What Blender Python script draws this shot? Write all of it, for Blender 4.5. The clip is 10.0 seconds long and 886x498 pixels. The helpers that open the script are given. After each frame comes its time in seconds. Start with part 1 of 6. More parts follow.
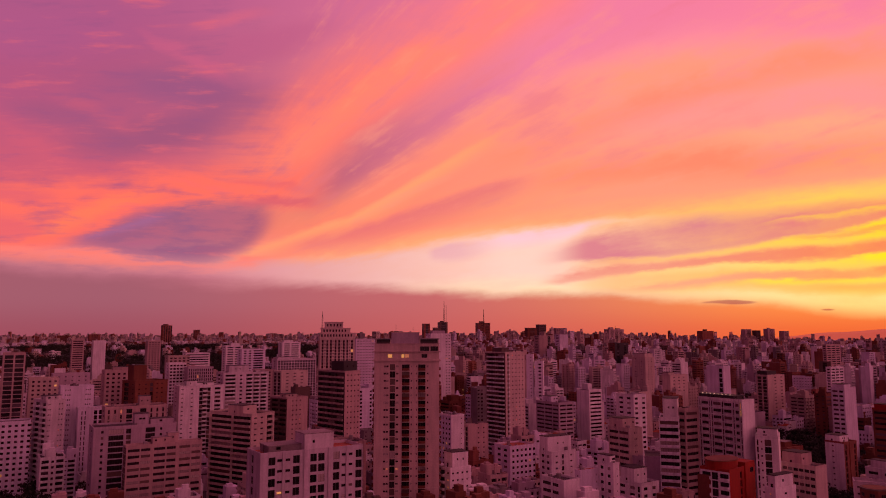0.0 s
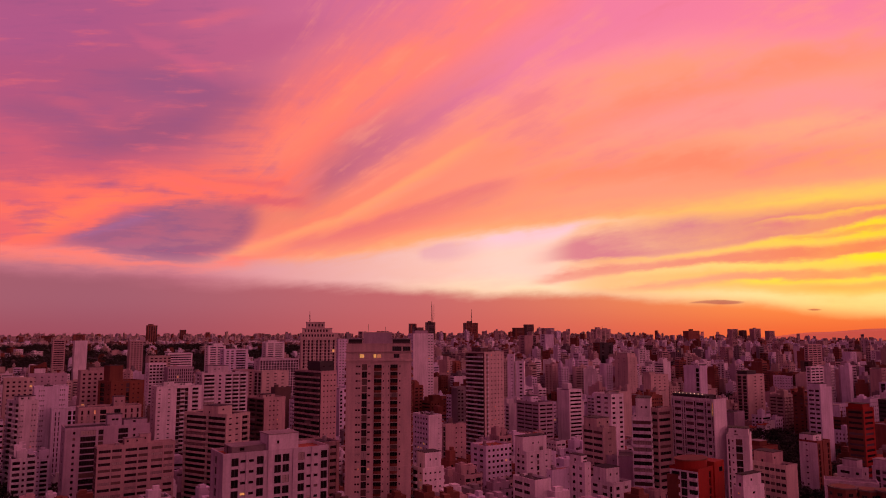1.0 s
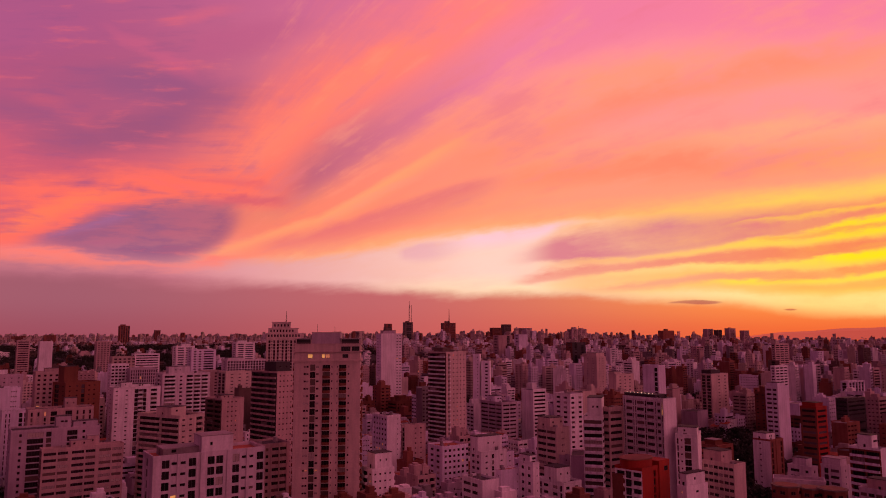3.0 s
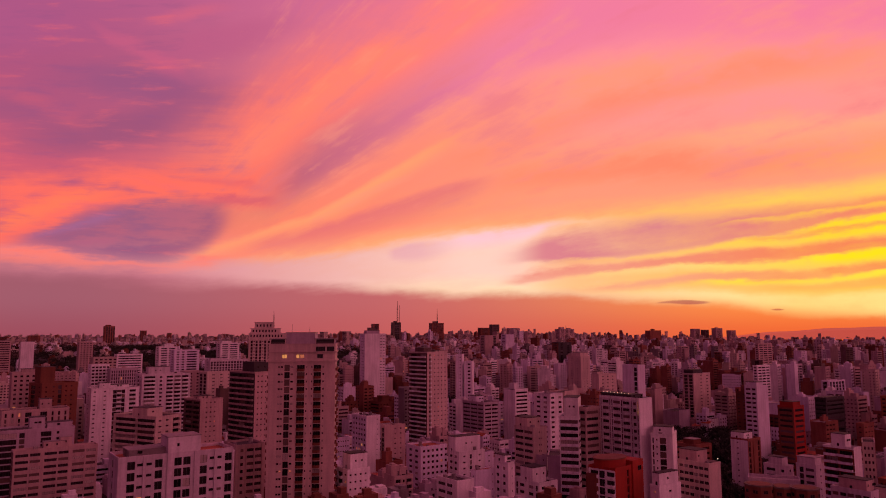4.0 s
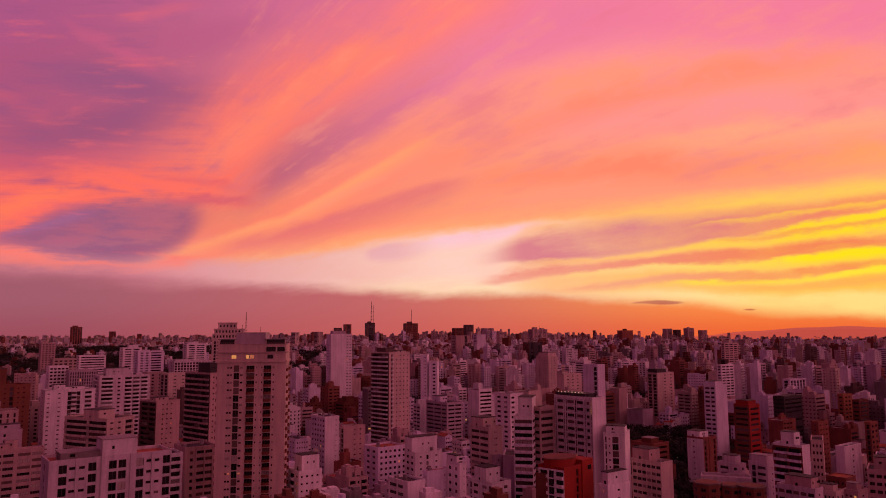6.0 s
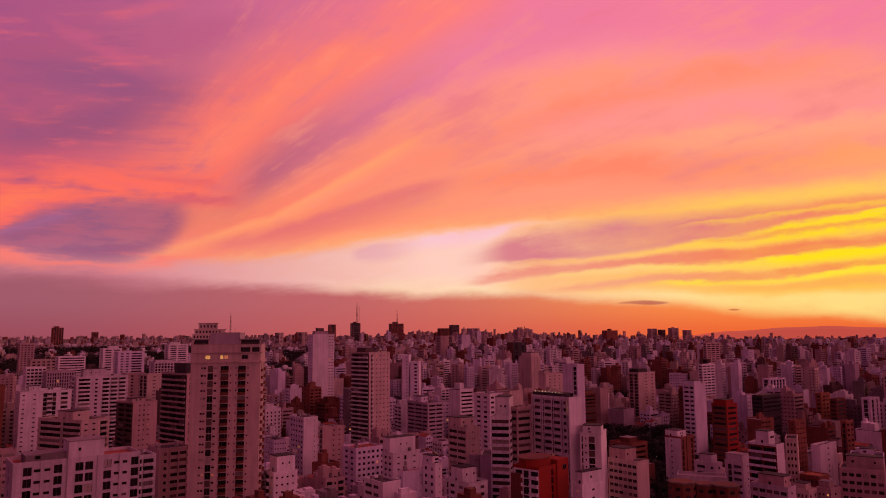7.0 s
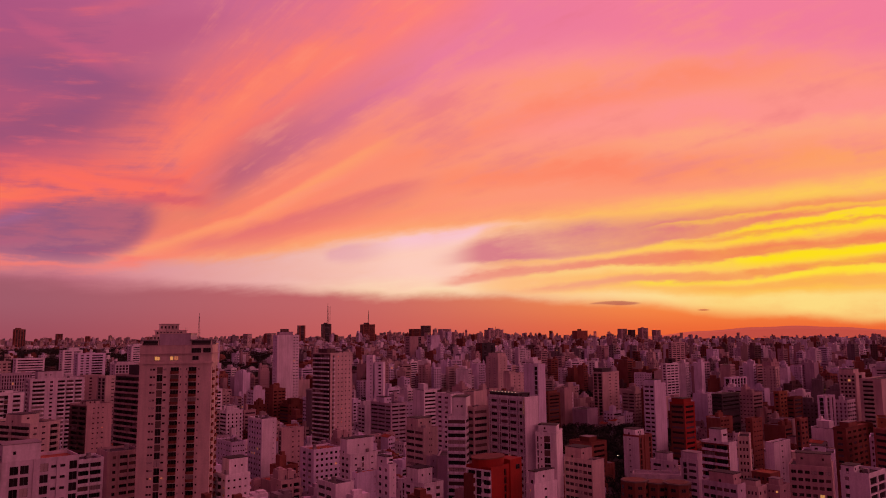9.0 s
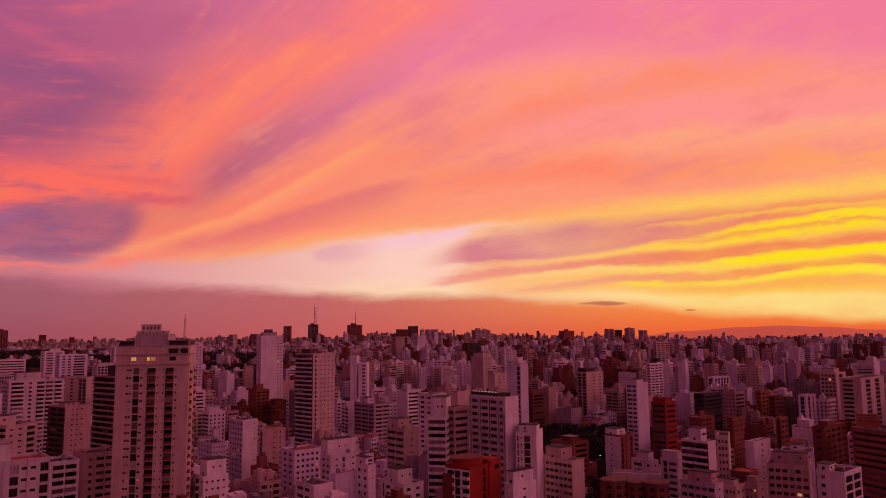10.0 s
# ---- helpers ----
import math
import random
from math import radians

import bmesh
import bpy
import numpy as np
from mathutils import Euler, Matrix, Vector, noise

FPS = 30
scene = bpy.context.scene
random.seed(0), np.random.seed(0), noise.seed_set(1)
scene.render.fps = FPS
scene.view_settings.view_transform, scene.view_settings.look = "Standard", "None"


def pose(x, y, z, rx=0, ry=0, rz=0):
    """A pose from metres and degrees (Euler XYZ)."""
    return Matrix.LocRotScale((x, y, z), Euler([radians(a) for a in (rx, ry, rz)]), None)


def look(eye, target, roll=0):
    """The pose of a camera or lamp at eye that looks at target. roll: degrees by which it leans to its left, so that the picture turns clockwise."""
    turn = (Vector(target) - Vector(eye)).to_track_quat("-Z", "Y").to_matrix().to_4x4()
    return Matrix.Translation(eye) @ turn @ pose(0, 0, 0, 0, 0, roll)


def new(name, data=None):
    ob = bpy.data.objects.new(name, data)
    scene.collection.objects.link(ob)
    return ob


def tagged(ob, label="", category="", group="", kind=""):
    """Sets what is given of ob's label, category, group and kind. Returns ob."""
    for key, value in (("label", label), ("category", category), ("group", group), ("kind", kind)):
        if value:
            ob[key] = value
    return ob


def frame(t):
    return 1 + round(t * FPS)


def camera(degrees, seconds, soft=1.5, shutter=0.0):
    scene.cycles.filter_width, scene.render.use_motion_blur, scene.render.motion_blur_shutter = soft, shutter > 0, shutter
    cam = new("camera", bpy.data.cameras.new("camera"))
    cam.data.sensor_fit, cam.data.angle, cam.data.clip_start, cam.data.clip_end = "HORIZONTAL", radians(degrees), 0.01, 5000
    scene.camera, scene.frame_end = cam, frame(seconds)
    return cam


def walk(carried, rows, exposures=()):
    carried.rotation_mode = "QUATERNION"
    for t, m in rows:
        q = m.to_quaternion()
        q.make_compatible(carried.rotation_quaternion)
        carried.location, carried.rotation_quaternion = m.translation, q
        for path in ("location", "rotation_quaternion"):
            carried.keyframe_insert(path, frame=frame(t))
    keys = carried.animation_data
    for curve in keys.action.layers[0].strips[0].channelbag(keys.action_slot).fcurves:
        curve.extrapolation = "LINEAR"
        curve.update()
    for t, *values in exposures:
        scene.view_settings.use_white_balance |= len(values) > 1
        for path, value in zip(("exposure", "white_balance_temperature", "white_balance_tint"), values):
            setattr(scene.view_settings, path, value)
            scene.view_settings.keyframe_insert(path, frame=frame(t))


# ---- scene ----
cam = camera(63.0, 10.0, soft=1.0)
# seconds, x, y, z, yaw, pitch, roll
PATH = [
    (0, 0.00, 0.00, 95.00, 0.000, 6.696, 0.053),
    (0.5, 3.68, 0.31, 94.99, -0.430, 6.695, 0.064),
    (1, 7.29, 0.63, 94.98, -0.832, 6.693, 0.078),
    (1.5, 10.79, 0.95, 94.96, -1.219, 6.693, 0.093),
    (2, 14.19, 1.28, 94.93, -1.598, 6.693, 0.111),
    (2.5, 17.47, 1.60, 94.90, -1.977, 6.694, 0.131),
    (3.25, 22.16, 2.08, 94.84, -2.561, 6.697, 0.164),
    (4, 26.56, 2.55, 94.76, -3.178, 6.702, 0.202),
    (4.5, 29.34, 2.85, 94.71, -3.611, 6.706, 0.229),
    (5, 31.97, 3.15, 94.64, -4.066, 6.711, 0.259),
    (5.5, 34.49, 3.43, 94.58, -4.540, 6.716, 0.291),
    (6.25, 38.04, 3.83, 94.46, -5.287, 6.726, 0.343),
    (7, 41.32, 4.20, 94.33, -6.067, 6.738, 0.399),
    (7.5, 43.39, 4.41, 94.24, -6.598, 6.746, 0.439),
    (8, 45.37, 4.61, 94.14, -7.131, 6.756, 0.481),
    (8.5, 47.27, 4.78, 94.04, -7.657, 6.766, 0.525),
    (9, 49.12, 4.92, 93.93, -8.169, 6.777, 0.571),
    (9.5, 50.92, 5.04, 93.81, -8.655, 6.788, 0.619),
    (10, 52.70, 5.12, 93.69, -9.104, 6.801, 0.669),
]
walk(cam, [(t, pose(x, y, z, 90 + pitch, roll, yaw)) for t, x, y, z, yaw, pitch, roll in PATH],
     [(0, 0.03), (5, -0.02), (10, -0.10)])

# ---- light ----
world = bpy.data.worlds.new("dusk_sky")
world.use_nodes = True
wn, wl = world.node_tree.nodes, world.node_tree.links
wn.clear()


def rgb(r, g, b):
    """Linear colour from 0-255 display values."""
    return tuple((c / 255 / 12.92) if c < 10 else ((c / 255 + 0.055) / 1.055) ** 2.4 for c in (r, g, b)) + (1.0,)


def wmath(op, a, b=None, clamp=False):
    n = wn.new("ShaderNodeMath")
    n.operation, n.use_clamp = op, clamp
    for i, v in enumerate((a, b)):
        if v is None:
            continue
        if isinstance(v, (int, float)):
            n.inputs[i].default_value = v
        else:
            wl.new(v, n.inputs[i])
    return n.outputs[0]


def wsmooth(value, lo, hi):
    n = wn.new("ShaderNodeMapRange")
    n.interpolation_type = "SMOOTHSTEP"
    wl.new(value, n.inputs[0])
    n.inputs[1].default_value, n.inputs[2].default_value = lo, hi
    return n.outputs[0]


def wmix(fac, a, b):
    n = wn.new("ShaderNodeMix")
    n.data_type = "RGBA"
    if isinstance(fac, float):
        n.inputs[0].default_value = fac
    else:
        wl.new(fac, n.inputs[0])
    for i, v in ((6, a), (7, b)):
        if isinstance(v, tuple):
            n.inputs[i].default_value = v
        else:
            wl.new(v, n.inputs[i])
    return n.outputs[2]


def wdot(vec, d):
    n = wn.new("ShaderNodeVectorMath")
    n.operation = "DOT_PRODUCT"
    wl.new(vec, n.inputs[0])
    n.inputs[1].default_value = d
    return n.outputs["Value"]


def wramp(value, stops):
    n = wn.new("ShaderNodeValToRGB")
    wl.new(value, n.inputs[0])
    n.color_ramp.interpolation = "EASE"
    el = n.color_ramp.elements
    while len(el) < len(stops):
        el.new(0.5)
    for e, (p, c) in zip(el, stops):
        e.position, e.color = p, rgb(*c)
    return n.outputs[0]


tc = wn.new("ShaderNodeTexCoord")
way = tc.outputs["Generated"]
# The cloud sheet is laid out on a plane square to a line raised 6.7 degrees over the north horizon:
# su runs east, sv up, in units of a 1279th of its distance, counted from the sheet's upper left.
tilt = radians(6.696)
ahead = wdot(way, (0, math.cos(tilt), math.sin(tilt)))
ahead_c = wmath("MAXIMUM", ahead, 0.12)
su = wmath("ADD", wmath("MULTIPLY", wmath("DIVIDE", wdot(way, (1, 0, 0)), ahead_c), 1279.0), 784.0)
sv = wmath("SUBTRACT", 441.0, wmath("MULTIPLY", wmath("DIVIDE", wdot(way, (0, -math.sin(tilt), math.cos(tilt))), ahead_c), 1279.0))
comb = wn.new("ShaderNodeCombineXYZ")
wl.new(su, comb.inputs[0]), wl.new(sv, comb.inputs[1])
sheet = comb.outputs[0]


def wnoise(vec, scale, detail=4.0, rough=0.55, stretch=(1, 1, 1), turn=0.0):
    m = wn.new("ShaderNodeMapping")
    wl.new(vec, m.inputs["Vector"])
    m.inputs["Rotation"].default_value[2] = radians(turn)
    m.inputs["Scale"].default_value = stretch
    n = wn.new("ShaderNodeTexNoise")
    wl.new(m.outputs[0], n.inputs["Vector"])
    n.inputs["Scale"].default_value, n.inputs["Detail"].default_value, n.inputs["Roughness"].default_value = scale, detail, rough
    return n


def wvec(op, a, b):
    n = wn.new("ShaderNodeVectorMath")
    n.operation = op
    for i, v in enumerate((a, b)):
        if isinstance(v, tuple):
            n.inputs[i].default_value = v
        else:
            wl.new(v, n.inputs[i])
    return n.outputs[0]


# ragged edges: the sheet is warped by coarse and fine noise
coarse = wvec("MULTIPLY", wvec("SUBTRACT", wnoise(sheet, 0.006, 3.0).outputs["Color"], (0.5, 0.5, 0.5)), (90.0, 22.0, 0.0))
fine = wvec("MULTIPLY", wvec("SUBTRACT", wnoise(sheet, 0.03, 5.0, 0.65, (0.5, 1.5, 1), 12).outputs["Color"], (0.5, 0.5, 0.5)), (46.0, 15.0, 0.0))
warped = wvec("ADD", wvec("ADD", sheet, coarse), fine)

# clear-sky colours from the haze on the horizon up, west (cool) and east (toward the sun)
h = wmath("DIVIDE", sv, 882.0, True)
cool = wramp(h, [(0.0, (172, 86, 130)), (0.16, (178, 84, 124)), (0.34, (202, 90, 114)), (0.46, (232, 104, 106)), (0.54, (222, 138, 148)), (0.585, (172, 88, 108)), (0.66, (156, 72, 92)), (0.72, (130, 50, 76))])
warm = wramp(h, [(0.0, (244, 126, 156)), (0.16, (255, 144, 150)), (0.34, (255, 156, 126)), (0.44, (255, 172, 104)), (0.52, (255, 190, 130)), (0.59, (255, 190, 110)), (0.645, (246, 124, 60)), (0.72, (170, 60, 60))])
sky = wmix(wsmooth(su, 150.0, 1200.0), cool, warm)


def in_bank(default):
    """Builds one bank in a node group of its own: sky behind and place on the sheet in, sky out."""
    return lambda build: bank_builder(build, default)


def bank_builder(build, default):
    def run(*args, src=None, **kw):
        global wn, wl, sky
        g = bpy.data.node_groups.new("cloud_bank", "ShaderNodeTree")
        g.interface.new_socket("Behind", in_out="INPUT", socket_type="NodeSocketColor")
        g.interface.new_socket("Place", in_out="INPUT", socket_type="NodeSocketVector")
        g.interface.new_socket("Sky", in_out="OUTPUT", socket_type="NodeSocketColor")
        outer_n, outer_l = wn, wl
        wn, wl = g.nodes, g.links
        i, o = wn.new("NodeGroupInput"), wn.new("NodeGroupOutput")
        wait = wn.new("ShaderNodeVectorMath")  # each bank waits for the one behind it
        wait.operation = "MULTIPLY_ADD"
        wl.new(i.outputs[0], wait.inputs[0]), wl.new(i.outputs[1], wait.inputs[2])
        wait.inputs[1].default_value = (1e-6, 1e-6, 0)
        wl.new(build(i.outputs[0], wait.outputs[0], *args, **kw), o.inputs[0])
        wn, wl = outer_n, outer_l
        n = wn.new("ShaderNodeGroup")
        n.node_tree = g
        wl.new(sky, n.inputs[0])
        wl.new(src or default, n.inputs[1])
        sky = n.outputs[0]
    return run


@in_bank(warped)
def cloud(behind, place, cx, cy, turn, along, across, colour, amount, soft=0.22):
    """One patch of cloud: a soft ellipse on the sheet, its long side raised by turn degrees toward the east."""
    m = wn.new("ShaderNodeMapping")
    m.vector_type = "TEXTURE"
    wl.new(place, m.inputs["Vector"])
    m.inputs["Location"].default_value = (cx, cy, 0)
    m.inputs["Rotation"].default_value = (0, 0, radians(-turn))
    m.inputs["Scale"].default_value = (along, across, 1)
    n = wn.new("ShaderNodeVectorMath")
    n.operation = "LENGTH"
    wl.new(m.outputs[0], n.inputs[0])
    return wmix(wmath("MULTIPLY", wsmooth(n.outputs["Value"], 1.0, soft), amount), behind, rgb(*colour))


# upper west: violet patches and rose streaks
cloud(250, 170, 4, 400, 150, (164, 86, 122), 0.5, 0.0)
cloud(80, 60, 0, 260, 70, (172, 86, 132), 0.6)
cloud(330, 155, -6, 180, 48, (150, 84, 126), 0.75)
cloud(280, 240, 6, 250, 52, (150, 82, 120), 0.75)
cloud(110, 205, -12, 140, 34, (158, 84, 122), 0.6)
cloud(470, 80, 14, 190, 46, (186, 90, 130), 0.6)
cloud(420, 190, 10, 150, 50, (150, 82, 122), 0.6)
cloud(60, 255, -34, 130, 30, (212, 92, 114), 0.5, 0.0)
cloud(165, 195, -30, 130, 28, (204, 92, 116), 0.45, 0.0)
cloud(410, 35, 10, 110, 18, (216, 100, 124), 0.55, 0.0)
cloud(330, 100, -30, 120, 22, (206, 94, 128), 0.5)
def ease(a, b, x):
    x = min(1.0, max(0.0, (x - a) / (b - a)))
    return x * x * (3 - 2 * x)


def along(points, u):
    """Height of a line of (su, sv) points at su = u, eased between them."""
    if u <= points[0][0]:
        return points[0][1]
    for i in range(len(points) - 1):
        (u0, v0), (u1, v1) = points[i:i + 2]
        if u <= u1:
            k = (u - u0) / (u1 - u0)
            before, after = points[max(i - 1, 0)], points[min(i + 2, len(points) - 1)]
            m0, m1 = (v1 - before[1]) / (u1 - before[0]) * (u1 - u0), (after[1] - v0) / (after[0] - u0) * (u1 - u0)
            return (2 * k ** 3 - 3 * k * k + 1) * v0 + (k ** 3 - 2 * k * k + k) * m0 + (3 * k * k - 2 * k ** 3) * v1 + (k ** 3 - k * k) * m1
    return points[-1][1]


def wstops(u, stops):
    """A ramp over su from -100 to 2000, whose stops are (su, colour)."""
    n = wn.new("ShaderNodeValToRGB")
    wl.new(u, n.inputs[0])
    el = n.color_ramp.elements
    while len(el) < len(stops):
        el.new(0.5)
    for e, (pu, c) in zip(el, stops):
        e.position, e.color = min(1.0, max(0.0, (pu + 100) / 2100)), c
    return n.outputs[0]


def polar_noise(scale, stretch, seed):
    """Streaks that fan out from the point on the western horizon where the cloud streets meet."""
    du, dv = wmath("SUBTRACT", su, 180.0), wmath("SUBTRACT", 590.0, sv)
    ang = wmath("ARCTAN2", dv, du)
    rad = wmath("LOGARITHM", wmath("MAXIMUM", wmath("SQRT", wmath("ADD", wmath("MULTIPLY", du, du), wmath("MULTIPLY", dv, dv))), 20.0), 2.718)
    c = wn.new("ShaderNodeCombineXYZ")
    wl.new(wmath("MULTIPLY", ang, scale), c.inputs[0]), wl.new(wmath("MULTIPLY", rad, scale * stretch), c.inputs[1])
    c.inputs[2].default_value = seed
    n = wn.new("ShaderNodeTexNoise")
    wl.new(c.outputs[0], n.inputs["Vector"])
    n.inputs["Scale"].default_value, n.inputs["Detail"].default_value, n.inputs["Roughness"].default_value = 1.0, 6.0, 0.62
    return n.outputs[0]


west = wsmooth(su, 620.0, 360.0)
fan = polar_noise(16.0, 0.16, 3.0)
level = wnoise(wvec("ADD", sheet, coarse), 0.03, 5.0, 0.6, (0.2, 1.3, 1), -4).outputs[0]
wmixf = wn.new("ShaderNodeMix")
wl.new(west, wmixf.inputs[0]), wl.new(fan, wmixf.inputs[2]), wl.new(level, wmixf.inputs[3])
grain = wmath("SUBTRACT", wmixf.outputs[0], 0.5)
billow = wmath("SUBTRACT", wnoise(sheet, 0.011, 5.0, 0.6, (0.55, 1, 1), 8).outputs[0], 0.5)
ragged = wmath("ADD", wmath("MULTIPLY", grain, 46.0), wmath("MULTIPLY", billow, 34.0))
trio = wn.new("ShaderNodeCombineXYZ")
wl.new(su, trio.inputs[0]), wl.new(sv, trio.inputs[1]), wl.new(ragged, trio.inputs[2])


@in_bank(trio.outputs[0])
def band(behind, place, top, bottom, colour, amount, soft=(20, 20), ends=None, rough=1.0, east=None, turn=(400, 1200), torn=1.0):
    """One bank of cloud between an upper and a lower line, fading in and out along its length and torn into streaks."""
    ends = tuple(ends or (-99, -98)) + ((2001, 2002) if not ends or len(ends) == 2 else ())
    lo, hi = max(-100, ends[0]), min(2000, ends[3])
    stops = []
    for i in range(21):
        u = lo + (hi - lo) * i / 20
        fade = ease(ends[0], ends[1], u) * (1 - ease(ends[2], ends[3], u)) * amount
        stops.append((u, ((along(top, u) + 200) / 1000, (along(bottom, u) + 200) / 1000, fade, 1)))
    sep = wn.new("ShaderNodeSeparateXYZ")
    wl.new(place, sep.inputs[0])
    u = wmath("DIVIDE", wmath("ADD", sep.outputs[0], 100.0), 2100.0)
    ramp = wstops(u, stops)
    v = wn.new("ShaderNodeMath")
    v.operation = "MULTIPLY_ADD"
    wl.new(sep.outputs[2], v.inputs[0]), wl.new(sep.outputs[1], v.inputs[2])
    v.inputs[1].default_value = rough
    pair = wn.new("ShaderNodeCombineXYZ")
    wl.new(v.outputs[0], pair.inputs[0]), wl.new(v.outputs[0], pair.inputs[1])
    gap = wn.new("ShaderNodeVectorMath")
    gap.operation = "MULTIPLY_ADD"
    wl.new(ramp, gap.inputs[0]), wl.new(pair.outputs[0], gap.inputs[2])
    gap.inputs[1].default_value = (-1000, -1000, 1)
    r = wn.new("ShaderNodeMapRange")
    r.data_type, r.interpolation_type = "FLOAT_VECTOR", "SMOOTHSTEP"
    wl.new(gap.outputs[0], r.inputs[6])
    r.inputs[7].default_value, r.inputs[8].default_value = (-200 - soft[0], -200 + soft[1], 0), (-200 + soft[0], -200 - soft[1], 1)
    cut = wn.new("ShaderNodeSeparateXYZ")
    wl.new(r.outputs[1], cut.inputs[0])
    streak = wn.new("ShaderNodeMath")
    streak.operation, streak.use_clamp = "MULTIPLY_ADD", True
    wl.new(sep.outputs[2], streak.inputs[0])
    streak.inputs[1].default_value, streak.inputs[2].default_value = 0.035 * torn, 1.0 - 0.14 * torn
    mask = wmath("MULTIPLY", wmath("MULTIPLY", cut.outputs[0], cut.outputs[1]), wmath("MULTIPLY", cut.outputs[2], streak.outputs[0]))
    return wmix(mask, behind, rgb(*colour) if east is None else wstops(u, [(turn[0], rgb(*colour)), (turn[1], rgb(*east))]))


# the broad orange arm that climbs east
band([(300, 258), (400, 240), (480, 205), (560, 140), (640, 95), (720, 50), (800, 5), (900, -60)],
     [(300, 345), (420, 352), (500, 348), (560, 312), (620, 262), (700, 212), (780, 162), (860, 110), (950, 55), (1050, 5)],
     (255, 120, 102), 0.9, (95, 50), (320, 500, 980, 1120), 1.2, (255, 128, 122), (600, 950))
band([(400, 300), (480, 270), (560, 200), (660, 130), (760, 70), (860, 20)], [(400, 330), (480, 310), (560, 260), (660, 185), (760, 125), (860, 70)],
     (255, 134, 108), 0.6, (30, 30), (420, 520, 760, 900), 1.3)
# the violet lane beside it
band([(520, 362), (560, 316), (620, 266), (700, 215), (780, 165), (860, 112), (950, 58), (1050, 10), (1200, -40)],
     [(520, 376), (580, 356), (640, 326), (700, 292), (760, 256), (840, 205), (940, 152), (1050, 106), (1200, 62), (1400, 10)],
     (178, 90, 120), 0.74, (50, 32), (505, 570, 1150, 1400), 1.0, (236, 122, 156), (600, 960))
# peach and rose in the upper east
band([(1000, 120), (1200, 78), (1400, 90), (1600, 70), (1861, 60)], [(1000, 190), (1200, 220), (1400, 245), (1600, 240), (1861, 230)],
     (255, 156, 148), 0.55, (60, 70), (1000, 1250))
band([(1200, -60), (1400, -10), (1861, -40)], [(1200, 40), (1400, 60), (1861, 20)], (240, 124, 150), 0.4, (60, 80), (1100, 1250))
# second orange arm and the broad orange sheet it opens into
band([(380, 470), (500, 424), (580, 384), (640, 340), (700, 302), (760, 264), (840, 214), (940, 162), (1050, 118), (1200, 92), (1400, 80), (1861, 60)],
     [(380, 476), (500, 464), (640, 448), (760, 432), (900, 405), (1060, 390), (1200, 376), (1400, 360), (1861, 310)],
     (255, 126, 104), 0.8, (36, 14), (375, 420), 1.0, (255, 150, 120), (560, 1050))
band([(880, 330), (1000, 285), (1200, 262), (1400, 268), (1861, 220)], [(880, 352), (1000, 330), (1200, 318), (1400, 312), (1861, 270)],
     (255, 138, 98), 0.5, (26, 26), (860, 1000), 1.4, (255, 176, 96), (1300, 1700))
band([(950, 240), (1150, 185), (1400, 150), (1861, 100)], [(950, 262), (1150, 235), (1400, 215), (1861, 180)], (255, 146, 152), 0.65, (26, 30), (900, 1150), 1.4, None, (0, 1), 1.6)
band([(820, 300), (1000, 218), (1200, 150), (1400, 100), (1861, 20)], [(820, 330), (1000, 258), (1200, 192), (1400, 140), (1861, 60)], (255, 130, 100), 0.6, (22, 26), (800, 950, 1400, 1861), 1.4, None, (0, 1), 1.6)
band([(900, 330), (1050, 288), (1300, 268), (1600, 245), (1861, 225)], [(900, 345), (1050, 322), (1300, 306), (1600, 280), (1861, 256)], (255, 128, 100), 0.6, (16, 20), (880, 1050), 1.5, (255, 160, 92), (1350, 1750), 1.8)
band([(1200, 240), (1500, 205), (1861, 160)], [(1200, 262), (1500, 240), (1861, 200)], (255, 182, 128), 0.5, (18, 22), (1150, 1400), 1.5, None, (0, 1), 1.8)
# its bright crest and the rose hollow under it
band([(400, 458), (480, 430), (560, 402), (640, 374), (740, 316), (830, 262), (930, 205)], [(400, 470), (480, 446), (560, 420), (640, 396), (740, 340), (830, 284), (930, 225)],
     (255, 158, 110), 0.8, (8, 18), (395, 450, 800, 960), 0.5)
band([(480, 440), (560, 420), (640, 400), (720, 374), (800, 348), (880, 324), (980, 300)], [(480, 446), (560, 440), (640, 428), (720, 406), (800, 382), (880, 354), (980, 312)],
     (216, 104, 118), 0.6, (10, 26), (470, 560, 880, 1010), 0.7)
# its glowing lower edge
band([(440, 462), (620, 438), (760, 420), (900, 392), (1060, 376), (1200, 362), (1400, 338), (1600, 318), (1861, 276)],
     [(440, 474), (620, 456), (760, 442), (900, 413), (1060, 395), (1200, 383), (1400, 366), (1600, 350), (1861, 318)],
     (255, 170, 116), 0.8, (22, 7), (430, 600), 0.8, (255, 208, 84), (1050, 1450))
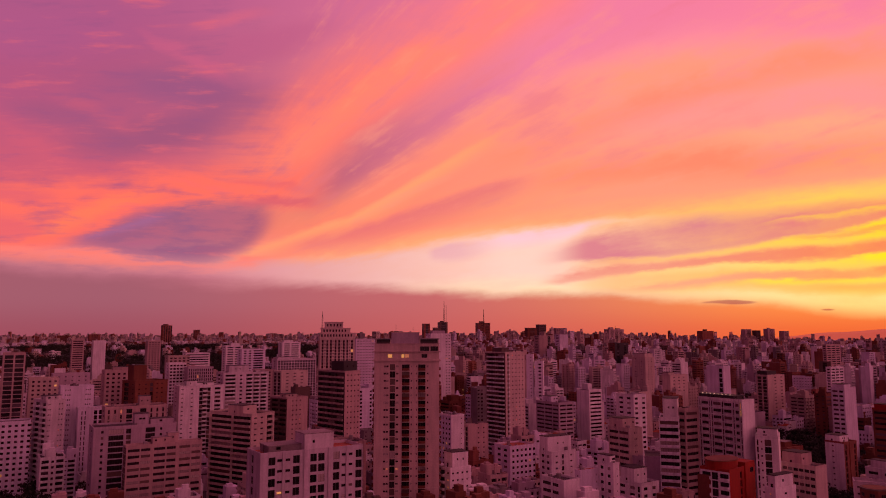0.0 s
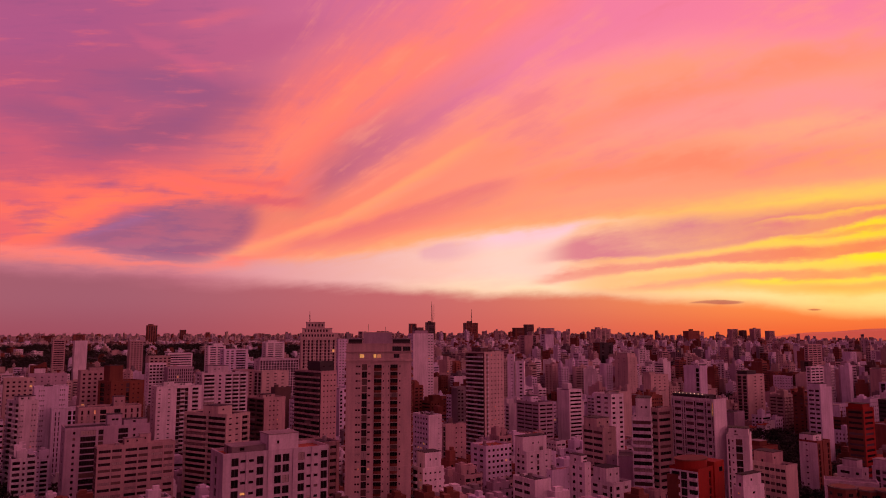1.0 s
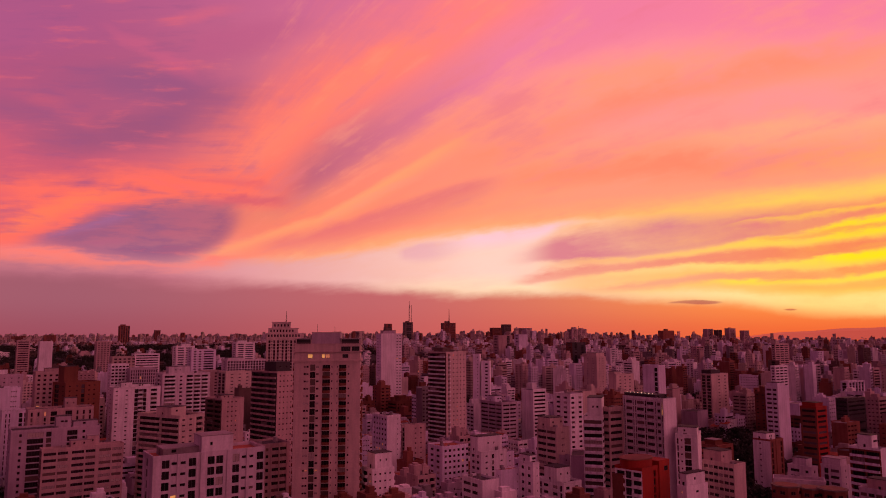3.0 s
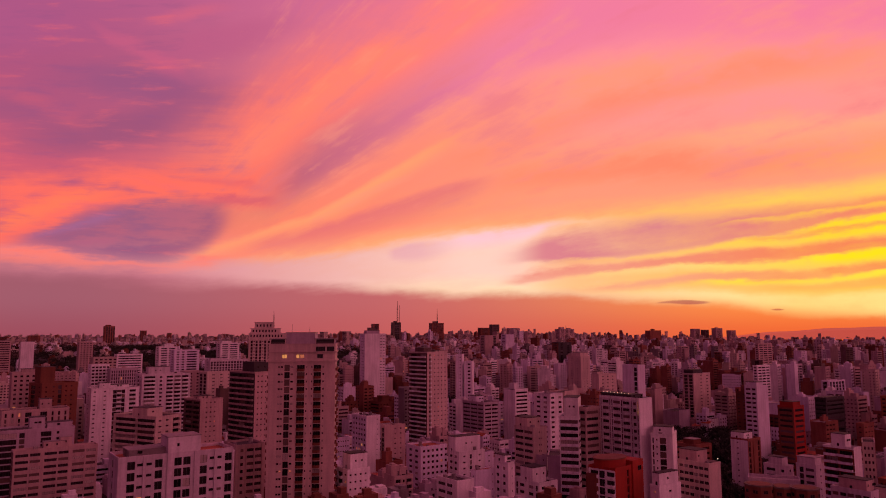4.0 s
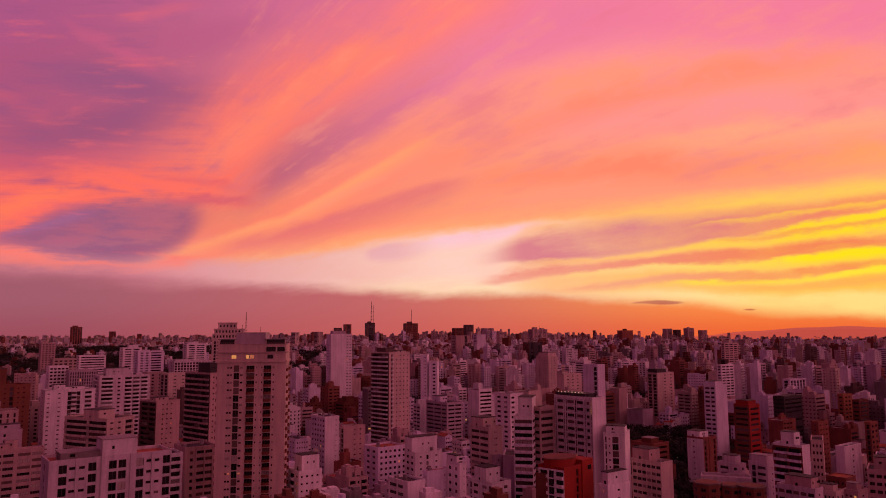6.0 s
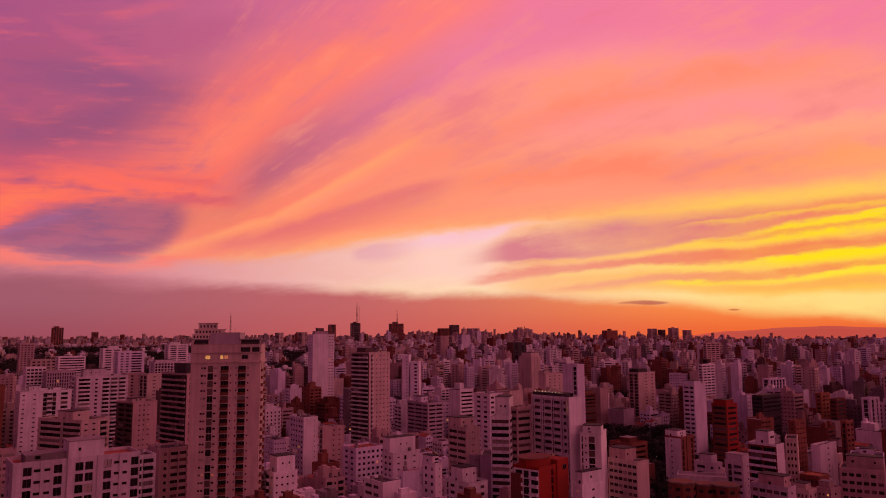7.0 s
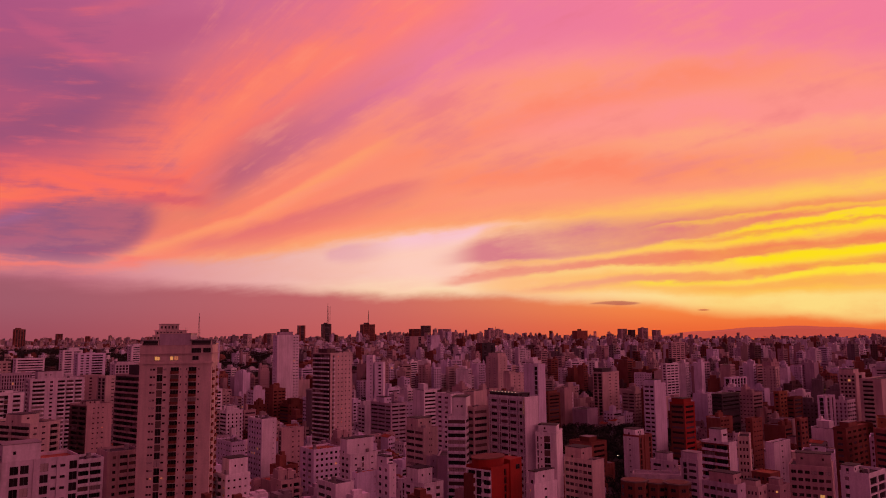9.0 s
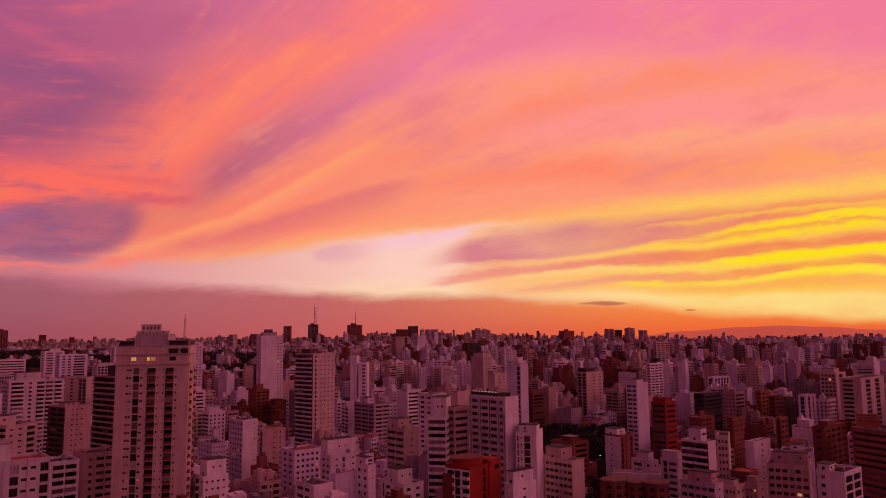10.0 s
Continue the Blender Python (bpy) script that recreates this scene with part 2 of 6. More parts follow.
# lower west: orange glow, the slate cloud
band([(-80, 330), (150, 318), (300, 306), (450, 298), (540, 300)], [(-80, 440), (100, 436), (180, 408), (250, 384), (330, 366), (420, 356), (540, 372)],
     (254, 110, 94), 0.9, (26, 12), (-99, -98, 470, 650), 1.2)
band([(-80, 330), (60, 340), (140, 348)], [(-80, 352), (60, 358), (140, 352)], (214, 92, 112), 0.6, (10, 10), (-99, -90, 60, 150), 1.4)
band([(-80, 366), (40, 386), (110, 392)], [(-80, 424), (40, 420), (110, 402)], (216, 92, 112), 0.6, (14, 12), (-99, -90, 40, 120), 1.4)
band([(60, 404), (120, 374), (200, 346), (320, 328)], [(60, 424), (120, 404), (200, 376), (320, 350)], (255, 122, 90), 0.8, (14, 12), (55, 100, 200, 340), 1.0)
band([(330, 346), (420, 350), (500, 346), (600, 352)], [(330, 352), (420, 362), (500, 366), (600, 362)], (198, 88, 112), 0.65, (6, 8), (380, 440, 520, 600), 1.0)
band([(400, 318), (480, 316), (560, 326)], [(400, 326), (480, 330), (560, 338)], (206, 90, 112), 0.5, (6, 8), (380, 430, 500, 580), 1.0)
band([(80, 432), (180, 406), (250, 382), (330, 364), (400, 358), (460, 362), (500, 376)], [(80, 436), (180, 442), (260, 460), (340, 468), (400, 458), (440, 438), (480, 408), (510, 376)],
     (148, 90, 126), 0.92, (14, 20), (60, 190, 440, 512), 1.2, (160, 88, 118), (330, 480))
band([(100, 430), (180, 410), (250, 390), (330, 370)], [(100, 434), (180, 420), (250, 402), (330, 378)], (166, 104, 150), 0.5, (6, 8), (100, 180, 260, 340), 0.8)
band([(-80, 428), (100, 440), (200, 446), (300, 466), (400, 468), (480, 450)], [(-80, 452), (100, 468), (200, 474), (300, 478), (400, 480), (480, 470)],
     (254, 126, 112), 0.8, (10, 10), (-99, -90, 430, 500), 1.2)
# the pale gap over the haze
band([(-80, 452), (100, 470), (300, 480), (440, 474), (620, 456), (760, 442), (900, 413), (1060, 395), (1200, 383)], [(-80, 640), (1000, 640), (1900, 640)],
     (212, 124, 142), 0.92, (14, 9), (-99, -90, 1000, 1300), 0.9, (255, 206, 190), (340, 900), 0.4)
band([(840, 428), (960, 408), (1060, 396), (1150, 386)], [(840, 444), (960, 430), (1060, 412), (1150, 396)], (248, 190, 220), 0.55, (6, 14), (780, 920, 1090, 1190), 0.6)
band([(755, 446), (800, 436), (860, 428), (920, 424)], [(755, 458), (800, 461), (860, 452), (920, 436)], (222, 150, 172), 0.5, (4, 8), (750, 768, 800, 930), 0.5)
band([(560, 506), (800, 498), (1000, 500), (1200, 508), (1500, 512), (1861, 506)], [(560, 640), (1000, 640), (1861, 640)], (255, 222, 178), 0.85, (16, 9), (560, 950), 0.7, (255, 222, 132), (1100, 1500))
# east: yellow gaps between rose bars that taper west
band([(940, 470), (1060, 396), (1200, 384), (1400, 366), (1600, 350), (1861, 318)], [(940, 508), (1100, 522), (1300, 516), (1568, 520), (1861, 514)], (255, 190, 128), 0.85, (12, 10), (940, 1100), 0.8, (255, 192, 78), (1100, 1500))
band([(950, 456), (1030, 428), (1100, 406), (1200, 391), (1400, 372), (1600, 350), (1861, 322)], [(950, 468), (1060, 466), (1160, 455), (1250, 441), (1400, 421), (1568, 388), (1861, 342)],
     (216, 122, 138), 0.85, (16, 7), (930, 1050), 0.8, (242, 128, 98), (1250, 1650))
band([(1040, 466), (1160, 456), (1250, 442), (1400, 420), (1568, 388), (1861, 344)], [(1040, 469), (1160, 461), (1250, 450), (1400, 436), (1568, 420), (1861, 384)],
     (255, 190, 110), 0.95, (5, 9), (1030, 1120), 1.0, (255, 222, 30), (1200, 1560), 1.6)
band([(1300, 404), (1420, 386), (1568, 364), (1861, 330)], [(1300, 408), (1420, 392), (1568, 372), (1861, 342)], (255, 200, 70), 0.7, (4, 6), (1280, 1450), 1.1)
band([(1380, 424), (1480, 408), (1568, 398), (1861, 362)], [(1380, 427), (1480, 413), (1568, 405), (1861, 370)], (246, 140, 84), 0.7, (4, 5), (1360, 1440), 1.2)
band([(945, 502), (1000, 486), (1060, 473), (1160, 464), (1250, 455), (1400, 440), (1568, 425), (1861, 392)], [(945, 507), (1060, 493), (1200, 479), (1400, 466), (1568, 450), (1861, 424)],
     (238, 142, 126), 0.85, (9, 8), (940, 1000), 0.9, (244, 128, 88), (1150, 1500))
band([(1060, 492), (1200, 478), (1400, 465), (1568, 450), (1861, 424)], [(1060, 496), (1200, 487), (1400, 477), (1568, 466), (1861, 444)], (255, 206, 130), 0.95, (5, 8), (1050, 1150), 1.0, (255, 226, 24), (1250, 1580), 1.6)
band([(1070, 516), (1200, 502), (1300, 490), (1400, 481), (1568, 470), (1861, 448)], [(1070, 520), (1200, 512), (1300, 504), (1400, 496), (1568, 485), (1861, 464)],
     (246, 164, 126), 0.85, (5, 6), (1060, 1160), 0.8, (246, 140, 84), (1250, 1550))
band([(1300, 503), (1400, 495), (1568, 484), (1861, 463)], [(1300, 508), (1400, 502), (1568, 495), (1861, 478)], (255, 226, 60), 0.9, (4, 6), (1250, 1400), 0.8)
band([(1380, 509), (1568, 498), (1861, 480)], [(1380, 514), (1568, 510), (1861, 498)], (252, 168, 84), 0.6, (5, 6), (1360, 1500), 0.8)

# wisps: fine combed streaks, level in the west and fanning out in the east
clear = wmath("MULTIPLY", wsmooth(sv, 500.0, 440.0), wmath("SUBTRACT", 1.0, wmath("MULTIPLY", wsmooth(sv, 380.0, 430.0), wsmooth(su, 480.0, 620.0))))
wisp = wmath("ADD", grain, wmath("MULTIPLY", billow, 0.5))
sky = wmix(wmath("MULTIPLY", wmath("MULTIPLY", wsmooth(wisp, 0.02, 0.26), clear), 0.46), sky, wmix(west, rgb(255, 150, 124), rgb(236, 104, 112)))
sky = wmix(wmath("MULTIPLY", wmath("MULTIPLY", wsmooth(wisp, -0.02, -0.26), clear), 0.46), sky, wmix(west, rgb(226, 112, 128), rgb(146, 82, 128)))
gold = wmath("MULTIPLY", wmath("MULTIPLY", wsmooth(su, 1150.0, 1500.0), wsmooth(sv, 360.0, 410.0)), wsmooth(sv, 510.0, 490.0))
sky = wmix(wmath("MULTIPLY", wmath("MULTIPLY", wsmooth(grain, 0.04, 0.2), gold), 0.45), sky, rgb(255, 220, 40))
sky = wmix(wmath("MULTIPLY", wmath("MULTIPLY", wsmooth(grain, -0.04, -0.2), gold), 0.45), sky, rgb(238, 124, 92))

# the haze bank on the horizon
HAZE_TOP = [(-80, 458), (100, 470), (250, 484), (400, 496), (600, 507), (800, 515), (1000, 522), (1300, 532), (1450, 547), (1568, 556), (1861, 574)]
haze_line = wmath("MULTIPLY", wstops(wmath("DIVIDE", wmath("ADD", su, 100.0), 2100.0), [(u, (along(HAZE_TOP, u) / 1000,) * 3 + (1,)) for u in range(-80, 1900, 90)]), 1000.0)
edge = wmath("SUBTRACT", wmath("ADD", sv, wmath("MULTIPLY", wmath("ADD", billow, grain), 30.0)), haze_line)
haze_hi = wmix(wsmooth(su, 700.0, 1500.0), wmix(wsmooth(su, 150.0, 950.0), rgb(160, 91, 106), rgb(198, 102, 102)), rgb(254, 146, 70))
haze_lo = wmix(wsmooth(su, 700.0, 1500.0), wmix(wsmooth(su, 150.0, 950.0), rgb(155, 76, 91), rgb(198, 93, 91)), rgb(238, 102, 52))
spread = wmath("ADD", 14.0, wmath("MULTIPLY", wsmooth(su, 700.0, 150.0), 16.0))
near_edge = wn.new("ShaderNodeMapRange")
near_edge.interpolation_type = "SMOOTHSTEP"
wl.new(edge, near_edge.inputs[0]), wl.new(wmath("MULTIPLY", spread, -1.0), near_edge.inputs[1]), wl.new(spread, near_edge.inputs[2])
sky = wmix(near_edge.outputs[0], sky, wmix(wsmooth(sv, 520.0, 598.0), haze_hi, haze_lo))
band([(1235, 536), (1265, 532.5), (1300, 531.5), (1345, 535)], [(1235, 537), (1265, 537), (1300, 539.5), (1345, 537)], (180, 90, 80), 0.8, (1.5, 1.5), (1232, 1252, 1325, 1348), 0.12)
cloud(1465, 549, 0, 16, 2.5, (200, 98, 68), 0.8, 0.3, src=sheet)

# the rest of the dome: afterglow to the east, plum dusk to the west and behind
side = wdot(way, (0.94, -0.34, 0.0))
rest = wmix(wsmooth(side, -0.35, 0.98), rgb(86, 33, 57), rgb(247, 137, 158))
rest = wmix(wsmooth(wdot(way, (0, 0, 1)), 0.30, 0.95), rest, rgb(98, 37, 67))
sky = wmix(wsmooth(ahead, 0.12, 0.6), rest, sky)
sky = wmix(wsmooth(wdot(way, (0, 0, 1)), 0.0, -0.06), sky, rgb(60, 18, 30))
bg = wn.new("ShaderNodeBackground")
wl.new(sky, bg.inputs[0])
bg.inputs[1].default_value = 1.05
wout = wn.new("ShaderNodeOutputWorld")
wl.new(bg.outputs[0], wout.inputs[0])
scene.world = world

sun = new("sun", bpy.data.lights.new("sun", "SUN"))
sun.data.energy, sun.data.angle, sun.data.color = 0.12, radians(12), (1.0, 0.42, 0.25)
sun.matrix_world = look((0, 0, 0), (-0.80, -0.58, -0.07))

# ---- materials ----


def material(name, colour, rough=0.8, metal=0.0, vary=0.12, streaks=0.0, bump=0.0, scale=0.35, island=0.0, spec=0.3, pieces=0.0):
    m = bpy.data.materials.new(name)
    m.use_nodes = True
    nt = m.node_tree
    n, l = nt.nodes, nt.links
    p = n["Principled BSDF"]
    p.inputs["Roughness"].default_value, p.inputs["Metallic"].default_value = rough, metal
    p.inputs["Specular IOR Level"].default_value = spec
    co = n.new("ShaderNodeTexCoord")

    def tone(source, lo, hi, a, b, prev):
        r = n.new("ShaderNodeMapRange")
        l.new(source, r.inputs[0])
        for i, v in ((1, lo), (2, hi), (3, a), (4, b)):
            r.inputs[i].default_value = v
        v = n.new("ShaderNodeVectorMath")
        v.operation = "SCALE"
        if isinstance(prev, tuple):
            v.inputs[0].default_value = prev[:3]
        else:
            l.new(prev, v.inputs[0])
        l.new(r.outputs[0], v.inputs["Scale"])
        return v.outputs[0]

    out = colour
    big = n.new("ShaderNodeTexNoise")
    l.new(co.outputs["Object"], big.inputs["Vector"])
    big.inputs["Scale"].default_value, big.inputs["Detail"].default_value = scale * 0.25, 5
    out = tone(big.outputs[0], 0.3, 0.7, 1 - vary, 1 + vary, out)
    fine_n = n.new("ShaderNodeTexNoise")
    l.new(co.outputs["Object"], fine_n.inputs["Vector"])
    fine_n.inputs["Scale"].default_value, fine_n.inputs["Detail"].default_value = scale * 4, 6
    out = tone(fine_n.outputs[0], 0.3, 0.7, 1 - vary * 0.6, 1 + vary * 0.6, out)
    if streaks:
        mp = n.new("ShaderNodeMapping")
        l.new(co.outputs["Object"], mp.inputs[0])
        mp.inputs["Scale"].default_value = (0.5, 0.5, 0.06)
        st = n.new("ShaderNodeTexNoise")
        l.new(mp.outputs[0], st.inputs["Vector"])
        st.inputs["Scale"].default_value, st.inputs["Detail"].default_value = 1.0, 5
        out = tone(st.outputs[0], 0.42, 0.66, 1.0, 1 - streaks * 0.55, out)
    if pieces:
        oi = n.new("ShaderNodeObjectInfo")
        out = tone(oi.outputs["Random"], 0, 1, 1 - pieces, 1 + pieces, out)
    if island:
        ge = n.new("ShaderNodeNewGeometry")
        pw = n.new("ShaderNodeMath")
        pw.operation = "POWER"
        l.new(ge.outputs["Random Per Island"], pw.inputs[0])
        pw.inputs[1].default_value = 5.0
        out = tone(pw.outputs[0], 0, 1, 0.6, island, out)
    l.new(out, p.inputs["Base Color"])
    if bump:
        b = n.new("ShaderNodeBump")
        b.inputs["Strength"].default_value, b.inputs["Distance"].default_value = bump, 0.05
        l.new(fine_n.outputs[0], b.inputs["Height"])
        l.new(b.outputs[0], p.inputs["Normal"])
    return m


WALLS = {
    "white": material("white_render", (0.86, 0.80, 0.84), vary=0.11, streaks=0.35, bump=0.2, pieces=0.06),
    "lilac": material("lilac_render", (0.78, 0.70, 0.84), vary=0.11, streaks=0.35, bump=0.2, pieces=0.06),
    "cream": material("cream_render", (0.66, 0.52, 0.48), vary=0.12, streaks=0.37, bump=0.2, pieces=0.08),
    "beige": material("beige_render", (0.50, 0.385, 0.35), vary=0.12, streaks=0.37, bump=0.2, pieces=0.08),
    "rose": material("rose_render", (0.54, 0.375, 0.37), vary=0.12, streaks=0.35, bump=0.2, pieces=0.08),
    "grey": material("grey_concrete", (0.24, 0.20, 0.21), vary=0.18, streaks=0.42, bump=0.3, pieces=0.1),
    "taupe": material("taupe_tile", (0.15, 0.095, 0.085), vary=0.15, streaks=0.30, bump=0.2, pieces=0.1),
    "brown": material("brown_brick", (0.19, 0.06, 0.04), vary=0.22, streaks=0.24, bump=0.3, pieces=0.12),
    "brick": material("red_brown_render", (0.29, 0.10, 0.07), vary=0.21, streaks=0.35, bump=0.25, pieces=0.12),
    "red": material("red_paint", (0.34, 0.022, 0.014), vary=0.15, streaks=0.24, bump=0.2),
    "orange": material("orange_render", (0.40, 0.155, 0.075), vary=0.15, streaks=0.30, bump=0.2),
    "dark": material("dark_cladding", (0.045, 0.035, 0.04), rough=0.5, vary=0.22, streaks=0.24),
    "tower": material("rose_cream_render", (0.64, 0.475, 0.45), vary=0.11, streaks=0.37, bump=0.2),
    "chalk": material("chalky_render", (0.70, 0.61, 0.67), vary=0.12, streaks=0.42, bump=0.2),
    "ash": material("ash_lilac_render", (0.62, 0.52, 0.59), vary=0.14, streaks=0.44, bump=0.2),
    "mauve": material("mauve_render", (0.52, 0.41, 0.49), vary=0.12, streaks=0.35, bump=0.2, pieces=0.08),
}
GLASS = material("window_glass", (0.016, 0.012, 0.014), rough=0.15, vary=0.2, spec=0.3, island=9.0)
GLASS_N = material("dark_window_glass", (0.014, 0.010, 0.012), rough=0.12, vary=0.2, spec=0.3, pieces=0.7)
CURTAIN = material("window_with_curtain", (0.12, 0.075, 0.06), rough=0.3, vary=0.2, spec=0.5, pieces=0.3)
BLIND = material("window_with_pale_blind", (0.40, 0.32, 0.31), rough=0.4, vary=0.15, spec=0.4, pieces=0.3)
FRAME = material("window_frame_metal", (0.09, 0.075, 0.075), rough=0.45, vary=0.1)
ROOF = material("bitumen_roof", (0.055, 0.042, 0.048), rough=0.9, vary=0.3, scale=0.6, bump=0.3, pieces=0.3)
ROOF_PALE = material("pale_roof_membrane", (0.30, 0.25, 0.26), rough=0.85, vary=0.25, scale=0.6, pieces=0.2)
TILE = material("clay_roof_tile", (0.34, 0.085, 0.04), rough=0.85, vary=0.3, scale=1.2, bump=0.4, pieces=0.2)
METAL = material("painted_steel", (0.05, 0.03, 0.03), rough=0.5, vary=0.2)


def lamp_material(name, colour, power):
    m = bpy.data.materials.new(name)
    m.use_nodes = True
    p = m.node_tree.nodes["Principled BSDF"]
    p.inputs["Base Color"].default_value = (*colour, 1)
    p.inputs["Emission Color"].default_value = (*colour, 1)
    p.inputs["Emission Strength"].default_value = power
    return m


LIT = lamp_material("lit_window", (1.0, 0.50, 0.16), 0.45)
LIT_DIM = lamp_material("dimly_lit_window", (1.0, 0.42, 0.2), 0.22)
GLOBE = lamp_material("roof_lamp_globe", (1.0, 0.72, 0.5), 0.9)
BULB = lamp_material("street_lamp_bulb", (1.0, 0.85, 0.7), 5.0)

# ---- mesh helpers ----


class Quads:
    """Collects quads and their material slots, then becomes one mesh."""

    def __init__(self):
        self.v, self.f, self.m = [], [], []

    def quad(self, a, b, c, d, m=0):
        i = len(self.v)
        self.v += (a, b, c, d)
        self.f.append((i, i + 1, i + 2, i + 3))
        self.m.append(m)

    def box(self, x0, y0, z0, x1, y1, z1, m=0, bottom=False):
        i = len(self.v)
        self.v += ((x0, y0, z0), (x1, y0, z0), (x1, y1, z0), (x0, y1, z0), (x0, y0, z1), (x1, y0, z1), (x1, y1, z1), (x0, y1, z1))
        fs = [(0, 1, 5, 4), (1, 2, 6, 5), (2, 3, 7, 6), (3, 0, 4, 7), (4, 5, 6, 7)] + ([(3, 2, 1, 0)] if bottom else [])
        self.f += [tuple(i + k for k in q) for q in fs]
        self.m += [m] * len(fs)

    def prism(self, pts, z0, z1, m=0):
        """An upright prism over a ring of plan points, counter-clockwise."""
        i, n = len(self.v), len(pts)
        self.v += [(x, y, z0) for x, y in pts] + [(x, y, z1) for x, y in pts]
        self.f += [(i + k, i + (k + 1) % n, i + n + (k + 1) % n, i + n + k) for k in range(n)] + [tuple(i + n + k for k in range(n))]
        self.m += [m] * (n + 1)

    def weld(self):
        """Joins corners that share a place, so that the shape is one piece."""
        seen, index, verts = {}, [], []
        for p in self.v:
            key = tuple(round(c, 4) for c in p)
            if key not in seen:
                seen[key] = len(verts)
                verts.append(p)
            index.append(seen[key])
        self.v, self.f = verts, [tuple(index[k] for k in f) for f in self.f]
        return self

    def mesh(self, name, mats):
        me = bpy.data.meshes.new(name)
        me.from_pydata(self.v, [], self.f)
        for mt in mats:
            me.materials.append(mt)
        if any(self.m):
            me.polygons.foreach_set("material_index", self.m)
        me.update()
        return me


def part(name, shape, mats, parent, label="", m=None, kind=""):
    """Links a mesh as one part under a thing."""
    me = shape.mesh(name, mats) if isinstance(shape, Quads) else shape
    ob = new(name, me)
    ob.parent = parent
    if m is not None:
        ob.matrix_basis = m
    return tagged(ob, label, kind=kind)


def ring(cx, cy, r, n=16, sx=1.0, sy=1.0):
    return [(cx + sx * r * math.cos(2 * math.pi * k / n), cy + sy * r * math.sin(2 * math.pi * k / n)) for k in range(n)]


# ---- ground ----


def terrain(x, y):
    """Height of the ground: flat near the camera, rising to a ridge in the north, lower in the east."""
    r = math.hypot(x, y)
    z = 58 * ease(700, 1700, r) * (1 - 0.6 * ease(0.05, 0.6, math.atan2(x, y)))
    z += 14 * ease(1900, 4200, r)
    return z + 4 * noise.noise(Vector((x / 500, y / 500, 0))) * ease(300, 900, r)


def ground_sheet():
    q = Quads()
    xs = [-5200 + 100 * i for i in range(105)]
    ys = [-1500 + 100 * i for i in range(66)]
    for y in ys:
        for x in xs:
            q.v.append((x, y, terrain(x, y)))
    w = len(xs)
    q.f = [(j * w + i, j * w + i + 1, (j + 1) * w + i + 1, (j + 1) * w + i) for j in range(len(ys) - 1) for i in range(w - 1)]
    q.m = [0] * len(q.f)
    dirt = material("streets_and_yards", (0.055, 0.04, 0.04), rough=0.95, vary=0.35, scale=0.12)
    tagged(new("ground", q.mesh("ground", [dirt])), "dark asphalt streets and yards between the buildings", "ground", kind="structure")


ground_sheet()

# ---- buildings ----
ROWS = {"w": (0.95, 2.25, 0.22), "t": (0.25, 2.45, 0.25), "s": (1.35, 2.1, 0.2), "r": (1.0, 2.3, 0.25), "k": (0.1, 2.5, 1.1), "h": (0.1, 2.55, 0.5), "c": (0.9, 2.5, 0.3), "W": (0.55, 2.75, 0.3)}


def bays(spec, width):
    """'b2 w1.2 b1' -> runs (kind, u0, u1) stretched to the width; '(b1 w1)*3' style repeats are written by joining strings."""
    items = [(s[0], float(s[1:])) for s in spec.split()]
    k = width / sum(x for _, x in items)
    u, out = 0.0, []
    for kind, x in items:
        out.append((kind, u, u + x * k))
        u += x * k
    return out


def rep(s, n):
    return " ".join([s] * max(1, int(n)))


